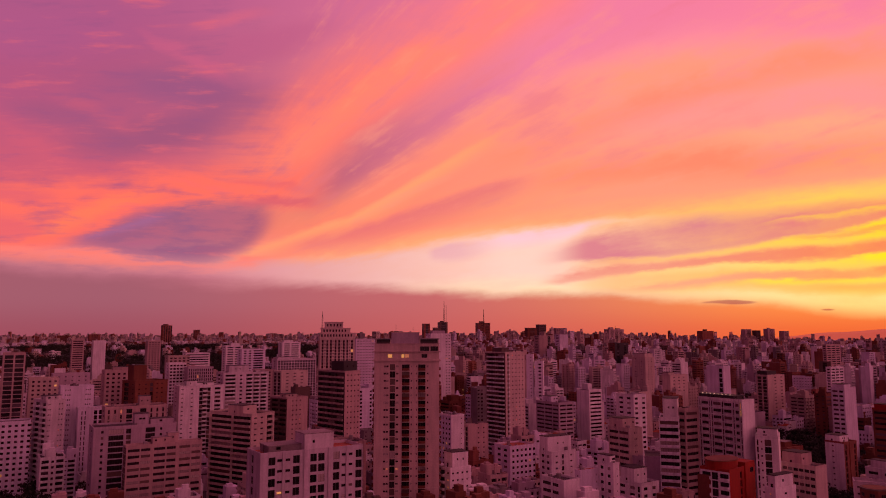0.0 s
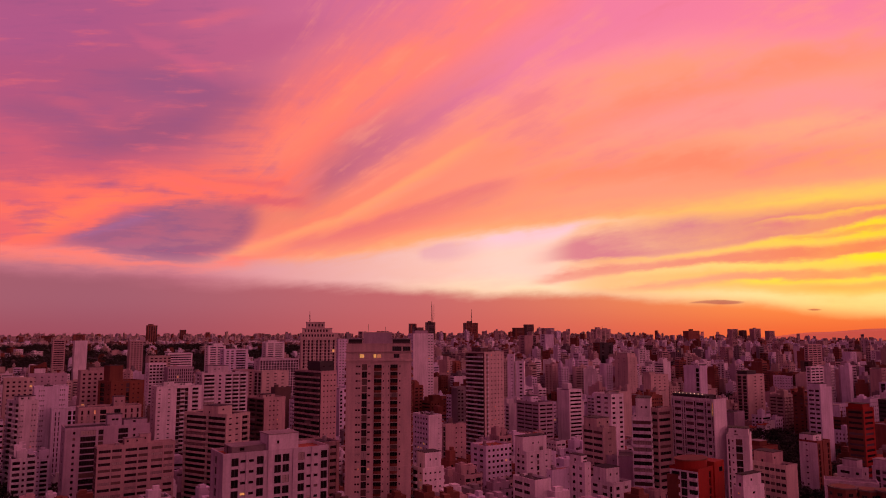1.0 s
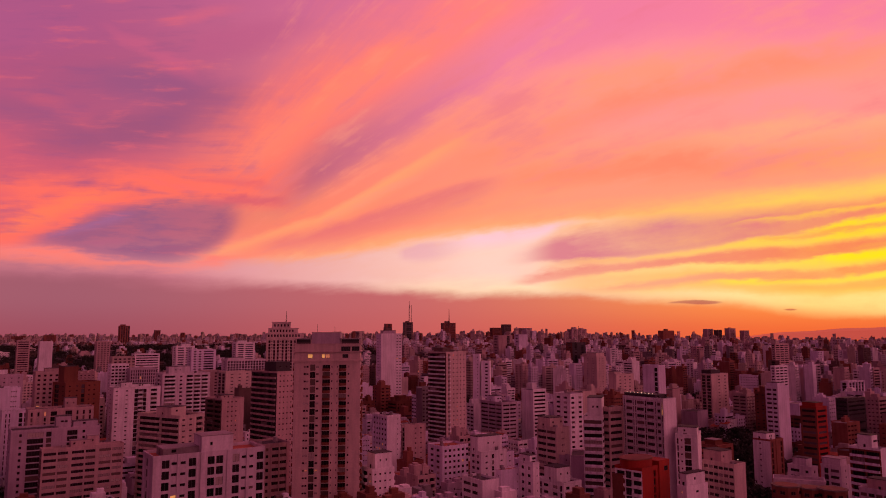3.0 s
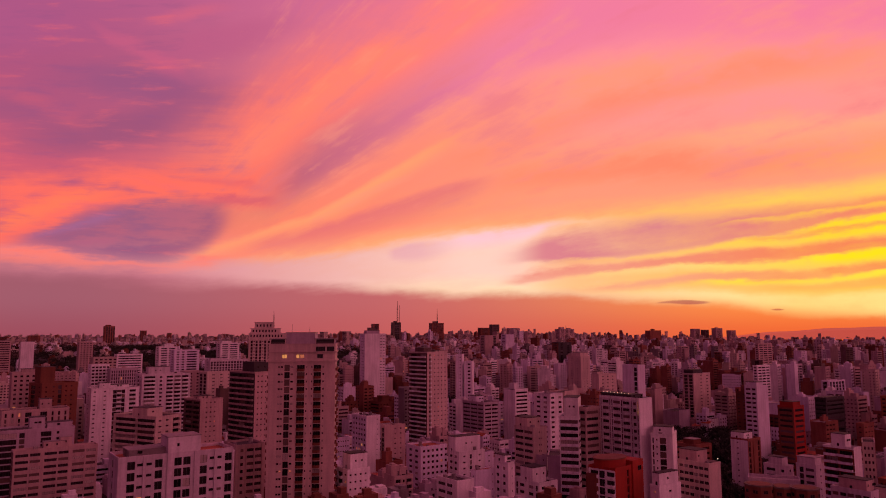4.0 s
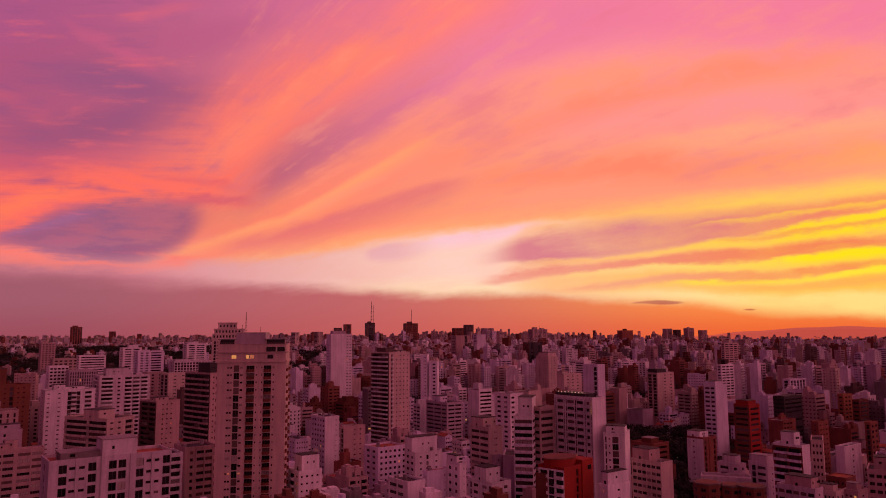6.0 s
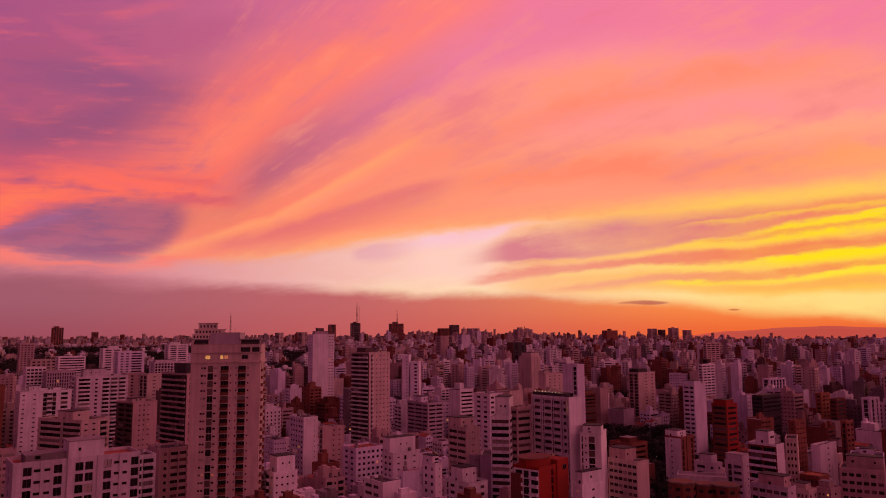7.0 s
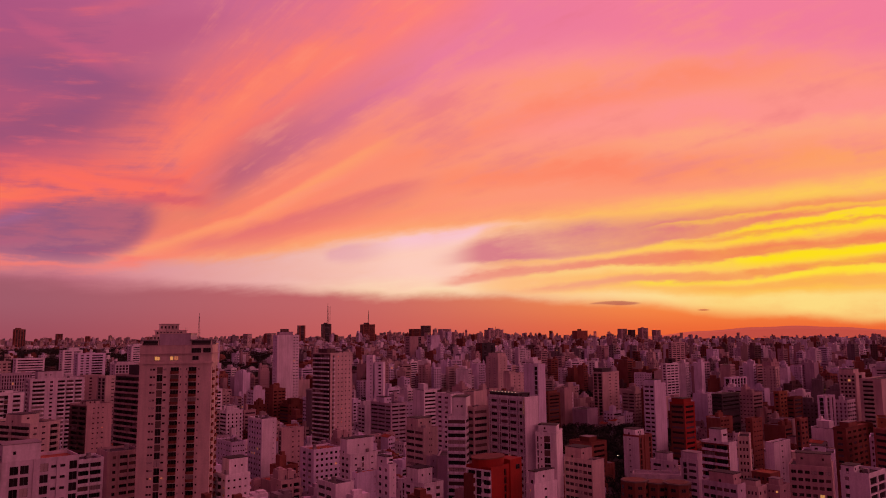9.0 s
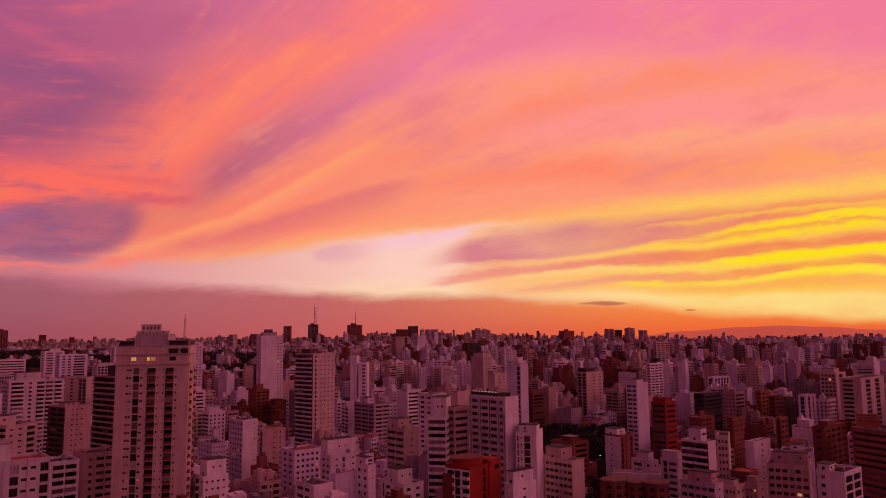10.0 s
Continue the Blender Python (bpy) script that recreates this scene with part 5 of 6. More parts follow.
def red_block():
    """The red building with a rounded upper storey and a white balcony front with a dark slot."""
    x, y, yaw = 104.9, 272.7, 42
    root = building("bright red block with white balconies round a dark arched slot", x, y, yaw, 19.0, 11.5, 45.3, "b1.6 b5 h1.2 b.8 b4 s1.6 b1", "b.3 k3 b.3 g2 b.3 k3 b.3", colour="red", side="white", near=True, lit=0.0, jut=0.8, rail="white", roof="dark")
    z = 45.3
    q = Quads()
    q.prism(ring(7.0, 6.5, 6.6, 28, 1.15, 0.8), z - 0.8, z + 2.4)
    part("drum", q, [WALLS["red"]], root, "rounded red upper storey")
    q = Quads()
    q.prism(ring(7.0, 6.5, 6.9, 28, 1.15, 0.8), z + 2.4, z + 2.8)
    part("drum_cap", q, [WALLS["brown"]], root)
    q = Quads()
    q.box(-0.9, 7.6, 0, 6, 12.2, z - 3.0)
    part("side_wing", q, [WALLS["brown"]], root, "dark brown side wing")
    q = Quads()
    q.prism([(11.6, -0.5), (19.3, -0.5), (19.3, 6), (11.6, 6)], 0, z + 1.4)
    part("stair_tower", q, [WALLS["red"]], root)
    part("window", window_mesh(2.6, 1.8, "dark"), None, root, m=pose(15.2, -0.54, z - 2.6))


red_block()


def drum_block():
    """A low brown block of linked octagons."""
    root = tagged(new("apartment_building"), "low brown brick block of linked octagons with pale rims", "building")
    root.matrix_basis = pose(164.6, 284.2, 0, 0, 0, -20)
    for cx, cy, r, top in ((0, 0, 5.2, 36.3), (8.5, 2, 4.6, 35.5), (16, -0.5, 5.2, 35.9)):
        q = Quads()
        q.prism(ring(cx, cy, r, 8), 0, top)
        part("wall", q, [WALLS["brown"]], root)
        q = Quads()
        q.prism(ring(cx, cy, r + 0.3, 8), top, top + 0.5)
        part("rim", q, [WALLS["taupe"]], root)
        q = Quads()
        q.prism(ring(cx, cy, r - 0.8, 8), top + 0.5, top + 0.6)
        part("roof", q, [WALLS["brown"]], root)
        for k in range(4, 8):
            a = 2 * math.pi * (k + 0.5) / 8
            for f in range(6):
                e = r * math.cos(math.pi / 8) + 0.03
                part("window", window_mesh(1.8, 1.3, "dark"), None, root,
                     m=pose(cx + e * math.cos(a) + 0.9 * math.sin(a), cy + e * math.sin(a) - 0.9 * math.cos(a), top - 2.6 - 3 * f, 0, 0, math.degrees(a) + 90))


drum_block()

# ---- the city between and behind ----
STYLES = ["b1 w1.2 b1 w1.2 b1 w1.2 b1 w1.2 b1", "b.5 r5 b.5", "b1 r3 b1 r3 b1", "b1.5 s.9 b1.5 s.9 b1.5 s.9 b1.5", "b.8 h3 b.6 s.8 b.6 h3 b.8",
          "b1 t.7 b1 t.7 b1 t.7 b1 t.7 b1", "b4 s.7 b2", "b.6 k3 b1 w1 b1 k3 b.6", "b1", "b1 g1 b2 w1 b2 g1 b1", "p.6 r2 p.6 r2 p.6 r2 p.6"]
PAINTS = ["white", "white", "lilac", "lilac", "cream", "rose", "rose", "beige", "mauve", "grey", "taupe", "brown", "brick", "cream", "brick", "white"]
rnd = random.Random(4)
KITS = []


def kit(i):
    """Meshes of one common block: wall, windows, roof with its boxes."""
    w, d, floors = rnd.uniform(10, 18), rnd.uniform(10, 17), rnd.choice((7, 9, 11, 13, 15, 17, 20))
    hgt = floors * 3.0 + 1.2
    a, b = rnd.choice(STYLES + [STYLES[0], STYLES[3], STYLES[5], STYLES[7]]), rnd.choice(STYLES[:-1] + ["b1", "b4 s.7 b2"])
    paint = PAINTS[i % len(PAINTS)]
    q, g, r, tray = Quads(), Quads(), Quads(), Quads()
    lined = rnd.random() < 0.55
    for o, du, dn, width, spec in (((0, 0), (1, 0), (0, -1), w, a), ((w, 0), (0, 1), (1, 0), d, b), ((w, d), (-1, 0), (0, 1), w, "b1"), ((0, d), (0, -1), (-1, 0), d, b)):
        for kind, u0, u1, v0, v1, dep in facade(q, o, du, dn, width, hgt, spec, 3.0, 0, 0, tray if lined and spec != "b1" else None):
            p0 = (o[0] + du[0] * u0 - dn[0] * (dep - 0.03), o[1] + du[1] * u0 - dn[1] * (dep - 0.03))
            p1 = (o[0] + du[0] * u1 - dn[0] * (dep - 0.03), o[1] + du[1] * u1 - dn[1] * (dep - 0.03))
            if kind in "kh":
                c0 = (o[0] + du[0] * u0, o[1] + du[1] * u0)
                c1 = (o[0] + du[0] * u1 + dn[0] * 0.9, o[1] + du[1] * u1 + dn[1] * 0.9)
                tray.box(min(c0[0], c1[0]), min(c0[1], c1[1]), v0 - 0.1, max(c0[0], c1[0]), max(c0[1], c1[1]), v0 + 0.85, 0, True)
            g.quad((*p0, v0), (*p1, v0), (*p1, v1), (*p0, v1), 1 if rnd.random() < 0.012 and u1 - u0 < 2 else 0)
    r.quad((0.2, 0.2, hgt - 0.7), (w - 0.2, 0.2, hgt - 0.7), (w - 0.2, d - 0.2, hgt - 0.7), (0.2, d - 0.2, hgt - 0.7))
    boxes = []
    for side in range(rnd.choice((1, 2, 2))):
        bw, bd, bh = rnd.uniform(4, w * 0.45), rnd.uniform(4, d * 0.6), rnd.uniform(2.5, 6)
        bx, by = rnd.uniform(0.4, w * 0.5 - bw) + side * w * 0.5 if bw < w * 0.5 - 0.5 else 0.4, rnd.uniform(0.4, d - bd - 0.4)
        b = Quads()
        b.box(bx, by, hgt - 0.7, bx + bw, by + bd, hgt + bh)
        if bw > 3 and bd > 3:
            b.box(bx + 0.6, by + 0.6, hgt + bh, bx + bw * 0.6, by + bd * 0.6, hgt + bh + rnd.uniform(0.8, 2.0))
        b.box(bx + bw - 1.0, by - 0.04, hgt - 0.6, bx + bw - 0.2, by + 0.1, hgt + 1.4, 1)
        boxes.append(b.mesh("rooftop_box", [WALLS[paint], GLASS]))
    b = Quads()
    for _ in range(rnd.choice((3, 4, 5, 6))):
        bx, by, e = rnd.uniform(0.5, w - 2.5), rnd.uniform(0.5, d - 2.5), rnd.uniform(0.8, 1.9)
        b.box(bx, by, hgt - 0.7, bx + e, by + rnd.uniform(0.8, 1.9), hgt + rnd.uniform(0.1, 1.2), rnd.choice((0, 0, 1)))
    units = b.mesh("roof_units", [ROOF_PALE, METAL])
    names = {"white": "white", "lilac": "pale lilac", "cream": "cream", "rose": "rose-coloured", "beige": "beige", "mauve": "mauve", "grey": "grey concrete", "taupe": "dark taupe", "brown": "brown brick", "brick": "red-brown"}
    return (w, d, hgt, q.mesh("wall", [WALLS[paint]]), g.mesh("glazing", [GLASS, LIT]) if g.f else None, r.mesh("roof", [rnd.choice((ROOF, ROOF, ROOF, TILE, ROOF_PALE))]),
            parapet_ring(w, d, hgt - 0.8, hgt + 0.05).mesh("parapet", [WALLS[paint]]), boxes, names[paint], units, tray.mesh("balcony_front", [WALLS[rnd.choice((paint, paint, "white", "mauve"))]]) if tray.f else None)


KITS = [kit(i) for i in range(42)]
ROOTS = [o for o in scene.objects if o.parent is None and o.get("category") == "building"]
TAKEN = []
for o in ROOTS:
    walls = next(c for c in o.children if c.name.startswith("wall"))
    bb = [o.matrix_basis @ Vector(c) for c in walls.bound_box]
    cx, cy = sum(v.x for v in bb) / 8, sum(v.y for v in bb) / 8
    TAKEN.append((cx, cy, max((v - Vector((cx, cy, v.z))).length for v in bb)))
WOODS = [(0.425, 600, 0.09, 85), (-0.545, 440, 0.06, 90), (0.49, 420, 0.025, 80), (0.33, 470, 0.02, 50), (0.13, 800, 0.055, 85), (-0.10, 1300, 0.09, 340), (-0.42, 1450, 0.2, 330), (-0.24, 1450, 0.1, 320), (0.06, 1150, 0.05, 90), (0.42, 950, 0.1, 60)]


def wooded(x, y):
    az, r = math.atan2(x, y), math.hypot(x, y)
    if not any(abs(az - a) < da and abs(r - rr) < dr for a, rr, da, dr in WOODS):
        return False
    return r < 700 or noise.noise(Vector((x / 85, y / 85, 7))) > -0.12


def free(x, y, size):
    return all(math.hypot(x - a, y - b) > c + size * 0.62 for a, b, c in TAKEN)


def place(k, x, y, yaw, top):
    w, d, hgt, wall_me, glass_me, roof_me, par_me, box_me, tint, unit_me, tray_me = k
    z = terrain(x, y) - 1.5
    sz = max(0.25, (top - z) / hgt)
    root = new("apartment_building")
    root.matrix_basis = pose(x, y, z, 0, 0, yaw) @ Matrix.Diagonal((1, 1, sz, 1))
    tagged(root, "%s apartment block of about %d storeys among its neighbours" % (tint, max(2, round((top - z) / 3))), "building", "city blocks")
    part("wall", wall_me, None, root)
    if glass_me:
        part("glazing", glass_me, None, root, kind="stuff")
    if tray_me:
        part("balcony_front", tray_me, None, root, kind="stuff")
    part("roof", roof_me, None, root)
    part("parapet", par_me, None, root)
    for b in box_me:
        part("rooftop_box", b, None, root)
    part("roof_units", unit_me, None, root, kind="stuff")


FAR_SLOTS = [WALLS[p] for p in ("white", "lilac", "cream", "rose", "beige", "mauve", "grey", "taupe", "brown", "dark", "orange")] + [GLASS, ROOF, ROOF_PALE, LIT, WALLS["brick"]]
FAR_PICK = (0, 0, 0, 1, 1, 1, 2, 3, 3, 3, 4, 4, 5, 5, 6, 7, 8, 8, 15, 0, 1, 3, 2, 15)


def far_block(q, x, y, yaw, z, top, detail):
    """A distant block: body, an odd lower wing, roof boxes and tanks, and glazing by storeys: bands, window columns or balconies."""
    w, d = rnd.uniform(8, 17), rnd.uniform(8, 16)
    c, s = math.cos(radians(yaw)), math.sin(radians(yaw))
    # the farthest blocks keep to mid tones, haze put into their paint
    slot = rnd.choice(FAR_PICK if detail > 3 else (3, 3, 3, 4, 4, 5, 5, 2, 15))
    i0 = len(q.v)
    q.box(0, 0, z, w, d, top, slot)
    q.m[-1] = rnd.choice((12, 12, 13))
    if detail > 8:
        for e in ((-0.05, -0.05, w + 0.05, 0.25), (-0.05, 0.25, 0.25, d), (w - 0.25, 0.25, w + 0.05, d)):
            q.box(e[0], e[1], top - 0.1, e[2], e[3], top + 0.8, slot)
    if detail > 3 and rnd.random() < 0.3:
        drop = rnd.uniform(3, 14)
        q.box(w * 0.2, -rnd.uniform(3, 6), z, w * rnd.uniform(0.5, 1.0), 0, top - drop, rnd.choice((slot, slot, 0, 3)))
        q.m[-1] = rnd.choice((12, 13))
    for _ in range(rnd.choice((0, 1, 1, 2, 3)) if detail > 3 else rnd.choice((0, 1, 1))):
        bw, bd = w * rnd.uniform(0.15, 0.55), d * rnd.uniform(0.2, 0.6)
        bx, by, bz = rnd.uniform(0, w - bw), rnd.uniform(0, d - bd), top + rnd.uniform(1.5, 5.5)
        q.box(bx, by, top, bx + bw, by + bd, bz, slot)
        if detail > 8 and rnd.random() < 0.4:
            q.box(bx + bw * 0.2, by + bd * 0.2, bz, bx + bw * 0.7, by + bd * 0.7, bz + rnd.uniform(0.8, 2), slot)
    floors = min(int((top - z - 2) / 3), detail)
    for o, du, dn, width in (((0, 0), (1, 0), (0, -1), w), ((w, 0), (0, 1), (1, 0), d), ((0, d), (0, -1), (-1, 0), d)):
        kind = rnd.random()
        if kind < 0.16:
            continue
        hi, low = 0.0, 1.3
        if kind < 0.3:
            cols = [(0.08, 0.92)]
        elif kind < 0.45 or detail <= 3:
            cols = [(0.08, 0.45), (0.55, 0.92)]
        else:
            n = max(2, int(width / rnd.uniform(2.2, 3.6)))
            half = rnd.uniform(0.16, 0.32) / n
            cols = [((i + 0.5) / n - half, (i + 0.5) / n + half) for i in range(n) if n < 4 or rnd.random() < 0.85]
            low = rnd.choice((0.9, 1.2, 1.5))
        tray = detail > 8 and 0.3 < kind < 0.62
        ledge = detail > 8 and kind > 0.8

        def at(u, n):
            return (o[0] + du[0] * u * width + dn[0] * n, o[1] + du[1] * u * width + dn[1] * n)

        def slab(u0, u1, z0, z1, out):
            a, b = at(u0, 0), at(u1, out)
            q.box(min(a[0], b[0]), min(a[1], b[1]), z0, max(a[0], b[0]), max(a[1], b[1]), z1, slot, True)
        for f in range(floors):
            zz = top - 1.6 - 3 * f
            if ledge:
                slab(0, 1, zz - 2.2, zz - 1.95, 0.2)
            for k, (u0, u1) in enumerate(cols):
                a, b = at(u0, 0.08), at(u1, 0.08)
                q.quad((*a, zz - low), (*b, zz - low), (*b, zz), (*a, zz), 14 if rnd.random() < 0.006 and (u1 - u0) * width < 2.5 else 11)
                if tray and k % 2 == 0:
                    slab(max(0, u0 - 0.04), min(1, u1 + 0.04), zz - 2.2, zz - 1.1, 0.8)
    for k in range(i0, len(q.v)):
        px, py, pz = q.v[k]
        q.v[k] = (x + c * px - s * py, y + s * px + c * py, pz)


def house(q, x, y, yaw, z, top):
    """A low house: body, parapet or shallow tiled roof, an annex, roof tanks and single windows."""
    w, d = rnd.uniform(6, 10), rnd.uniform(6, 10)
    c, s = math.cos(radians(yaw)), math.sin(radians(yaw))
    slot = rnd.choice((0, 0, 1, 2, 3, 3, 4, 5, 6, 8, 15))
    i0 = len(q.v)
    q.box(0, 0, z, w, d, top, slot)
    if rnd.random() < 0.35:
        q.m[-1] = 12
        ridge = top + rnd.uniform(1.0, 1.8)
        q.quad((-0.4, -0.4, top), (w + 0.4, -0.4, top), (w + 0.4, d / 2, ridge), (-0.4, d / 2, ridge), 16)
        q.quad((w + 0.4, d + 0.4, top), (-0.4, d + 0.4, top), (-0.4, d / 2, ridge), (w + 0.4, d / 2, ridge), 16)
        q.quad((0, 0, top), (0, d / 2, ridge - 0.1), (0, d / 2, ridge - 0.1), (0, d, top), slot)
        q.quad((w, d, top), (w, d / 2, ridge - 0.1), (w, d / 2, ridge - 0.1), (w, 0, top), slot)
    else:
        q.m[-1] = rnd.choice((12, 12, 12, 13))
        for e in ((-0.05, -0.05, w + 0.05, 0.2), (-0.05, 0.2, 0.2, d), (w - 0.2, 0.2, w + 0.05, d)):
            q.box(e[0], e[1], top - 0.1, e[2], e[3], top + 0.7, slot)
        for _ in range(rnd.choice((1, 2, 3))):
            bx, by, e = rnd.uniform(0.4, w - 3), rnd.uniform(0.4, d - 3), rnd.uniform(0.9, 2.6)
            q.box(bx, by, top, bx + e, by + rnd.uniform(0.9, 2.6), top + rnd.uniform(0.8, 2.6), rnd.choice((slot, slot, 13, 6)))
    if rnd.random() < 0.5:
        q.box(w * 0.1, -2.6, z, w * 0.6, 0, top - rnd.uniform(2, 3.5), rnd.choice((slot, 3, 2)))
        q.m[-1] = rnd.choice((12, 13))
    for o, du, dn, width in (((0, 0), (1, 0), (0, -1), w), ((w, 0), (0, 1), (1, 0), d), ((0, d), (0, -1), (-1, 0), d)):
        for f in range(min(4, int((top - z) / 3))):
            for u in (0.2, 0.5, 0.8):
                if rnd.random() < 0.3:
                    continue
                e, zz = rnd.uniform(0.4, 0.8), top - 0.9 - 3 * f
                a = (o[0] + du[0] * (u * width - e) + dn[0] * 0.06, o[1] + du[1] * (u * width - e) + dn[1] * 0.06)
                b = (o[0] + du[0] * (u * width + e) + dn[0] * 0.06, o[1] + du[1] * (u * width + e) + dn[1] * 0.06)
                q.quad((*a, zz - 1.2), (*b, zz - 1.2), (*b, zz), (*a, zz), 14 if rnd.random() < 0.02 else 11)
    for k in range(i0, len(q.v)):
        px, py, pz = q.v[k]
        q.v[k] = (x + c * px - s * py, y + s * px + c * py, pz)


def fill_city():
    turn = radians(32)
    c, s = math.cos(turn), math.sin(turn)
    spots = []
    for i in range(-90, 170):
        for j in range(-20, 170):
            lx, ly = i * 19 + (i // 3) * 7, j * 18 + (j // 2) * 6
            x, y = c * lx - s * ly, s * lx + c * ly
            r, az = math.hypot(x, y), math.atan2(x, y)
            if 250 < r < 2300 and -0.66 < az < 0.9 and y > 100:
                spots.append((r, az, x, y))
    spots.sort()
    near, far, standing = 0, Quads(), []
    for r, az, x, y in spots:
        if r > 1200 and rnd.random() < 0.35:
            continue
        x, y = x + rnd.uniform(-3, 3), y + rnd.uniform(-3, 3)
        pick = rnd.sample(KITS, 8)
        k = pick[0]
        if wooded(x, y) or not free(x, y, max(k[0], k[1])):
            continue
        low = rnd.random()
        if r < 330:
            drop = 300
        elif r < 430:
            drop = 240 + 60 * low
        elif r < 600:
            drop = 175 + 80 * low
        elif r < 900:
            drop = 88 + 75 * low
        elif r < 1300:
            drop = 44 + 48 * low
        elif r < 1700:
            drop = 20 + 34 * low
        else:
            drop = 10 + 24 * low
        if rnd.random() < 0.05 and r > 900 and az < 0.25:
            drop -= 16
        if az > 0.3 and r < 650:
            drop += 34
        if az < -0.12 and r > 700:
            drop += 12
        g = terrain(x, y)
        top = max(95 - drop / 1279 * r, g + rnd.uniform(6, 16))
        yaw = 32 + rnd.choice((0, 0, 90)) + rnd.uniform(-4, 4) + (rnd.uniform(-30, 30) if r > 900 else 0)
        if near < 210:
            place(min(pick, key=lambda p: abs(p[2] - top + g - 1.5)), x, y, yaw, top)
            standing.append((x, y))
            near += 1
        else:
            far_block(far, x, y, yaw, g - 3, top, 14 if r < 1300 else 8)
    for _ in range(2600):
        r, az = 2300 + 2500 * rnd.random() ** 0.8, rnd.uniform(-0.68, 0.95)
        x, y = r * math.sin(az), r * math.cos(az)
        g = terrain(x, y)
        far_block(far, x, y, rnd.uniform(0, 90), g - 3, g + rnd.choice((6, 8, 10, 13, 16, 20, 26)) * (1.0 if az < 0.05 else 1.5) * (1.0 if rnd.random() < 0.95 else 1.4), 3)
    houses = Quads()
    for i in range(-50, 110):
        for j in range(0, 90):
            lx, ly = i * 11.5 + (i // 4) * 6, j * 11.5 + (j // 3) * 7
            x, y = c * lx - s * ly + rnd.uniform(-2, 2), s * lx + c * ly + rnd.uniform(-2, 2)
            r, az = math.hypot(x, y), math.atan2(x, y)
            if not (300 < r < 800 and -0.66 < az < 0.85) or rnd.random() < 0.25 or wooded(x, y) or not free(x, y, 9):
                continue
            if all(math.hypot(x - a, y - b) > 17 for a, b in standing):
                g = terrain(x, y)
                house(houses, x, y, 32 + rnd.choice((0, 90)) + rnd.uniform(-3, 3), g - 1, g + rnd.choice((5, 7, 7, 9, 10, 13, 16, 20)))
    tagged(new("low_rise_houses", houses.mesh("low_rise_houses", FAR_SLOTS + [TILE])), "crowded low houses and annexes with dark and tiled roofs", "low houses", kind="stuff")
    ob = new("distant_city", far.mesh("distant_city", FAR_SLOTS))
    tagged(ob, "dense pale and brown apartment blocks stretching to the horizon", "city blocks", kind="stuff")


fill_city()

# ---- trees ----
LEAF = material("tree_foliage", (0.030, 0.036, 0.022), rough=0.8, vary=0.3, scale=0.8, island=2.5)
BARK = material("tree_bark", (0.06, 0.04, 0.03), rough=0.95, vary=0.3)


def tree_kit(seed, height, spread):
    """Trunk with limbs, and a crown of leaf clumps round the limb ends."""
    r = random.Random(seed)
    t, cr = Quads(), Quads()

    def limb(a, b, ra, rb):
        a, b = Vector(a), Vector(b)
        u = (b - a).cross(Vector((0.2, 0.9, 0.1))).normalized()
        v = (b - a).cross(u).normalized()
        n = 6
        for k in range(n):
            p, p2 = 2 * math.pi * k / n, 2 * math.pi * (k + 1) / n
            f = [a + (u * math.cos(p) + v * math.sin(p)) * ra, a + (u * math.cos(p2) + v * math.sin(p2)) * ra, b + (u * math.cos(p2) + v * math.sin(p2)) * rb, b + (u * math.cos(p) + v * math.sin(p)) * rb]
            t.quad(*[tuple(q) for q in f])
    fork = Vector((r.uniform(-0.4, 0.4), r.uniform(-0.4, 0.4), height * 0.42))
    limb((0, 0, -0.5), fork, 0.4, 0.28)
    for k in range(7):
        a = 2 * math.pi * k / 7 + r.uniform(-0.3, 0.3)
        rad = spread * r.uniform(0.35, 0.85)
        end = Vector((rad * math.cos(a), rad * math.sin(a), height * r.uniform(0.55, 0.9)))
        limb(fork, end, 0.2, 0.05)
        size = spread * r.uniform(0.32, 0.5)
        for _ in range(46):
            d = Vector((r.gauss(0, 1), r.gauss(0, 1), r.gauss(0, 0.75))).normalized() * size * r.uniform(0.5, 1.05)
            c = end + d
            nrm = (d.normalized() + Vector((r.uniform(-0.6, 0.6), r.uniform(-0.6, 0.6), r.uniform(-0.2, 0.8)))).normalized()
            u = nrm.cross(Vector((0.1, 0.2, 1))).normalized() * r.uniform(0.35, 0.75)
            v = nrm.cross(u).normalized() * r.uniform(0.35, 0.75)
            cr.quad(tuple(c - u), tuple(c - v * 0.8), tuple(c + u), tuple(c + v))
    return t, cr


TREES = [tree_kit(s, hh, sp) for s, hh, sp in ((1, 11, 4.6), (2, 14, 5.6), (3, 9, 4.2), (4, 16, 6.0))]
TREE_ME = [(t.mesh("trunk", [BARK]), cr.mesh("crown", [LEAF])) for t, cr in TREES]


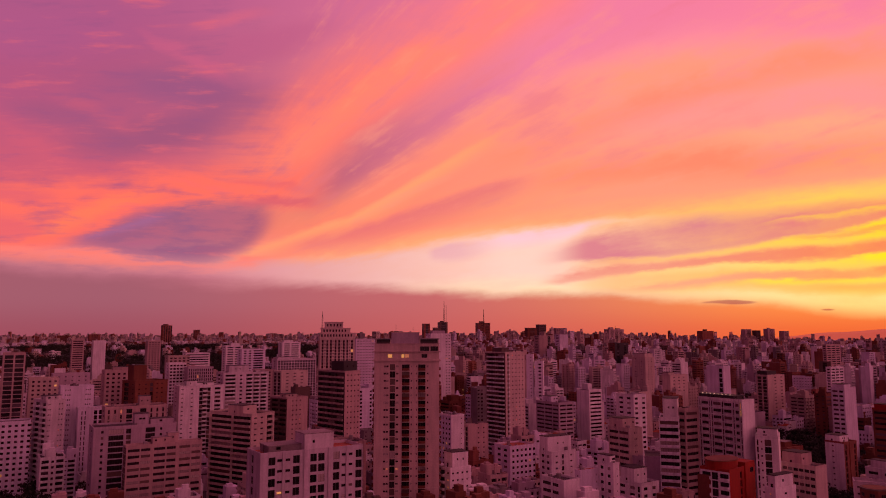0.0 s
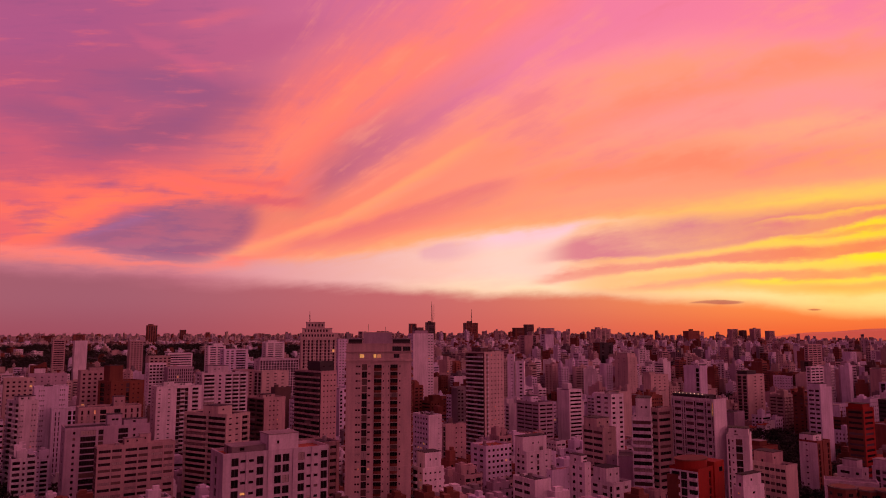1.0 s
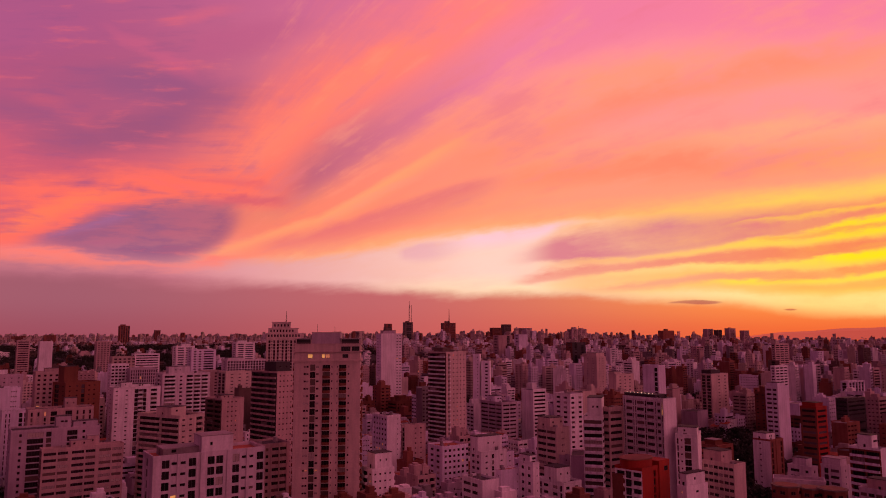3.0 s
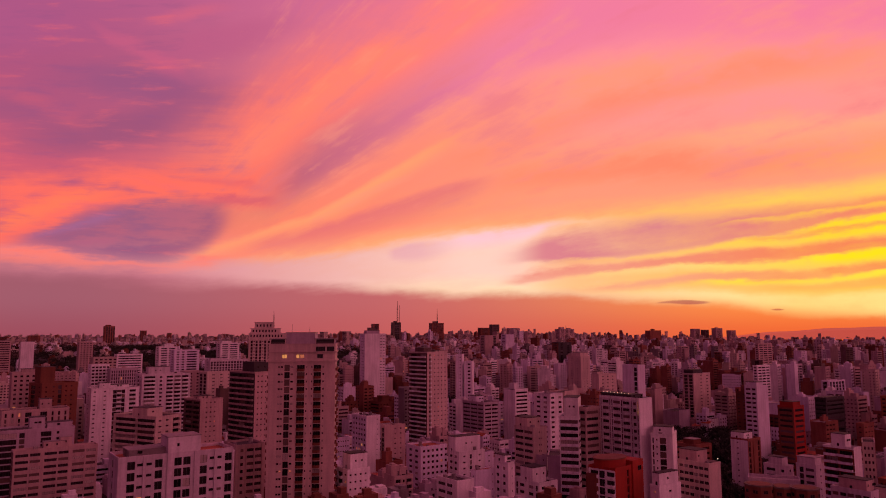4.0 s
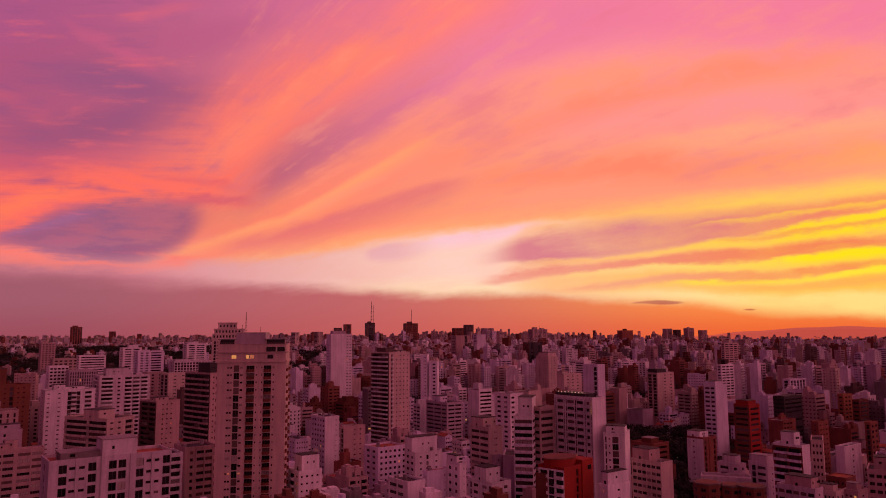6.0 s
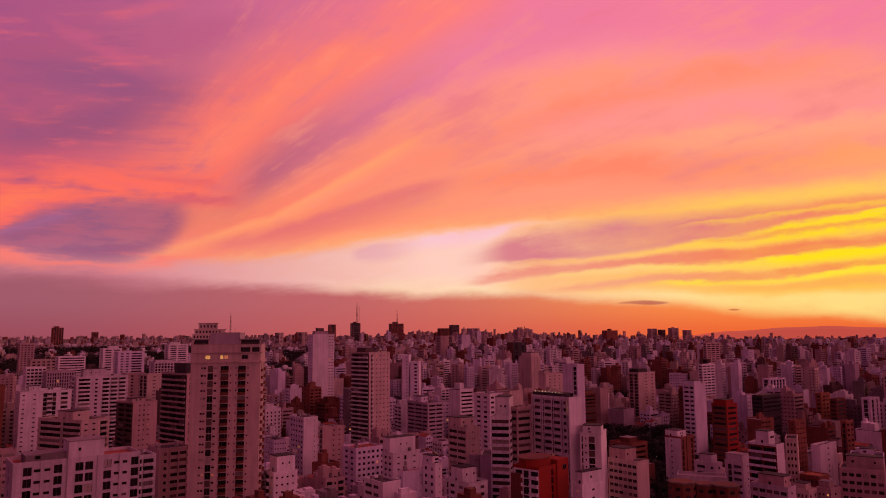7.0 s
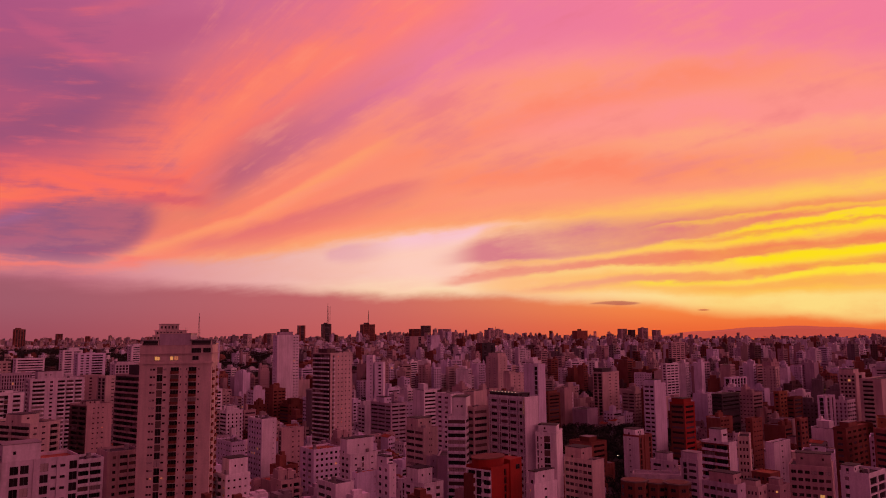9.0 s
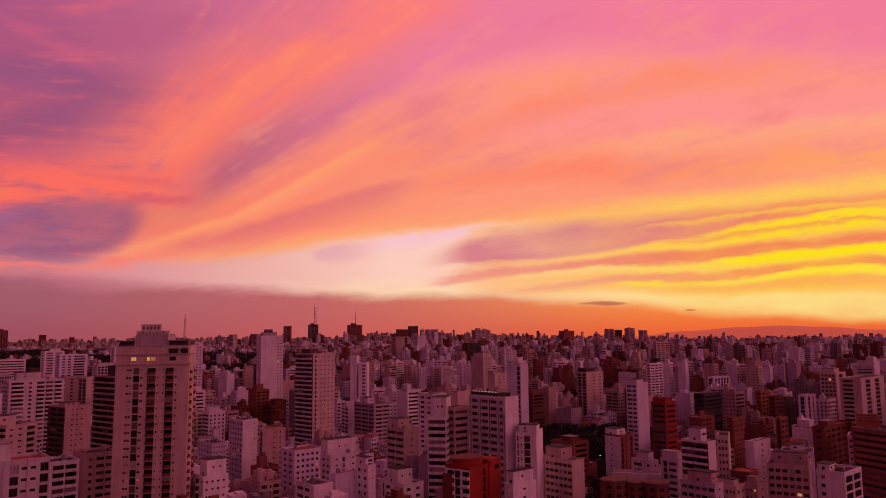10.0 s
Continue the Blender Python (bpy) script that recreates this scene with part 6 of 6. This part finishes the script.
def plant():
    count, woods = 0, Quads()
    stock = []
    for a, rr, da, dr in WOODS:
        area = 2 * da * rr * 2 * dr
        for _ in range(int(area / (62 if rr < 1000 else 110))):
            az, r = a + rnd.uniform(-da, da), rr + rnd.uniform(-dr, dr)
            stock.append((r, az))
    for _ in range(260):
        stock.append((rnd.uniform(330, 1000), rnd.uniform(-0.6, 0.8)))
    stock.sort()
    for r, az in stock:
        x, y = r * math.sin(az), r * math.cos(az)
        if not free(x, y, 4) or (r > 1000 and not wooded(x, y)):
            continue
        k = rnd.randrange(4)
        m = pose(x, y, terrain(x, y), 0, 0, rnd.uniform(0, 360)) @ Matrix.Scale(rnd.uniform(0.8, 1.25), 4)
        if count < 290:
            root = new("tree")
            root.matrix_basis = m
            tagged(root, "dark leafy city tree between the buildings", "tree", "park trees")
            part("trunk", TREE_ME[k][0], None, root)
            part("crown", TREE_ME[k][1], None, root)
            count += 1
        else:
            n = len(woods.v)
            src = TREES[k][1]
            step = 1 if r < 1000 else 3
            for i in range(0, len(src.f), step):
                woods.quad(*[tuple(m @ Vector(src.v[q])) for q in src.f[i]])
    tagged(new("far_woods", woods.mesh("far_woods", [LEAF])), "dark tree crowns on the slopes between far blocks", "woods", kind="stuff")


plant()


def hills():
    """Low hills on the eastern horizon, their haze painted on as emission."""
    q = Quads()
    n = 90
    for ridge in range(3):
        for i in range(n):
            az = 0.22 + 0.85 * i / (n - 1)
            r = 4300 + 220 * ridge
            peak = 66 * math.exp(-((az - 0.585) / 0.13) ** 2) + 50 * math.exp(-((az - 0.86) / 0.12) ** 2) + 10 * noise.noise(Vector((az * 22, 3, 1)))
            hgt = (0, 0.75, 1.0)[ridge] * max(0, peak) * ease(0.25, 0.42, az)
            q.v.append((r * math.sin(az), r * math.cos(az), 60 + hgt))
    for ridge in range(2):
        for i in range(n - 1):
            a = ridge * n + i
            q.f.append((a, a + 1, a + n + 1, a + n))
            q.m.append(0)
    m = material("hill_woods_haze_glow", (0.10, 0.05, 0.04), rough=1.0, vary=0.15, scale=0.02)
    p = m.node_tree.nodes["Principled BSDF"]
    # a red emission stands in for the haze in front of the hills
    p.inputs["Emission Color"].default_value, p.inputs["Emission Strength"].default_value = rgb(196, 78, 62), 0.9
    tagged(new("backdrop_hills", q.mesh("backdrop_hills", [m])), "low hills with painted-on haze glow on the glowing horizon", "hills", kind="structure")


hills()


def street_lamp(x, y, z):
    root = tagged(new("street_lamp"), "lit street lamp on a slim steel pole", "street lamp", "street lamps")
    root.matrix_basis = pose(x, y, z, 0, 0, rnd.uniform(0, 360))
    q = Quads()
    q.prism(ring(0, 0, 0.1, 6), 0, 7.6)
    q.box(-0.05, -0.05, 7.5, 1.6, 0.05, 7.62, 0, True)
    part("pole", q, [METAL], root)
    q = Quads()
    q.box(1.2, -0.22, 7.25, 1.9, 0.22, 7.5, 0, True)
    part("lamp_head", q, [BULB], root)


for az, r in ((-0.53, 430), (-0.545, 438), (-0.52, 436), (-0.56, 446), (-0.50, 441), (0.45, 560), (0.47, 590), (0.455, 600), (0.48, 575), (0.44, 630), (0.49, 620), (0.30, 420), (0.35, 480), (0.41, 545), (0.43, 575), (0.50, 560), (0.39, 600), (0.46, 640), (0.42, 660), (0.52, 600), (0.37, 560), (0.40, 520), (0.34, 640), (0.31, 560), (0.26, 520), (0.55, 520), (0.60, 480), (0.12, 800), (0.09, 770), (0.15, 830), (-0.05, 1180), (-0.11, 1220), (-0.30, 980), (-0.36, 1040), (-0.43, 1100)):
    street_lamp(r * math.sin(az), r * math.cos(az), terrain(r * math.sin(az), r * math.cos(az)))


def roof_lamp(x, y, z):
    """A globe lamp on a short post."""
    root = tagged(new("roof_lamp"), "lit globe lamp on a short post at a roof edge", "lamp", "roof lamps")
    root.matrix_basis = pose(x, y, z)
    q = Quads()
    q.prism(ring(0, 0, 0.05, 6), 0, 1.5)
    part("post", q, [METAL], root)
    q = Quads()
    for r0, r1, z0, z1 in ((0.06, 0.2, 1.5, 1.6), (0.2, 0.2, 1.6, 1.75), (0.2, 0.05, 1.75, 1.86)):
        a, b = ring(0, 0, r0, 8), ring(0, 0, r1, 8)
        for k in range(8):
            n = (k + 1) % 8
            q.quad((*a[k], z0), (*a[n], z0), (*b[n], z1), (*b[k], z1))
    q.weld()
    part("globe", q, [GLOBE], root)


for k in range(8):
    roof_lamp(131.3 - 0.53 * (6 + 2.1 * k) + 0.1, 323.2 + 0.848 * (6 + 2.1 * k) + 0.06, 66.16)
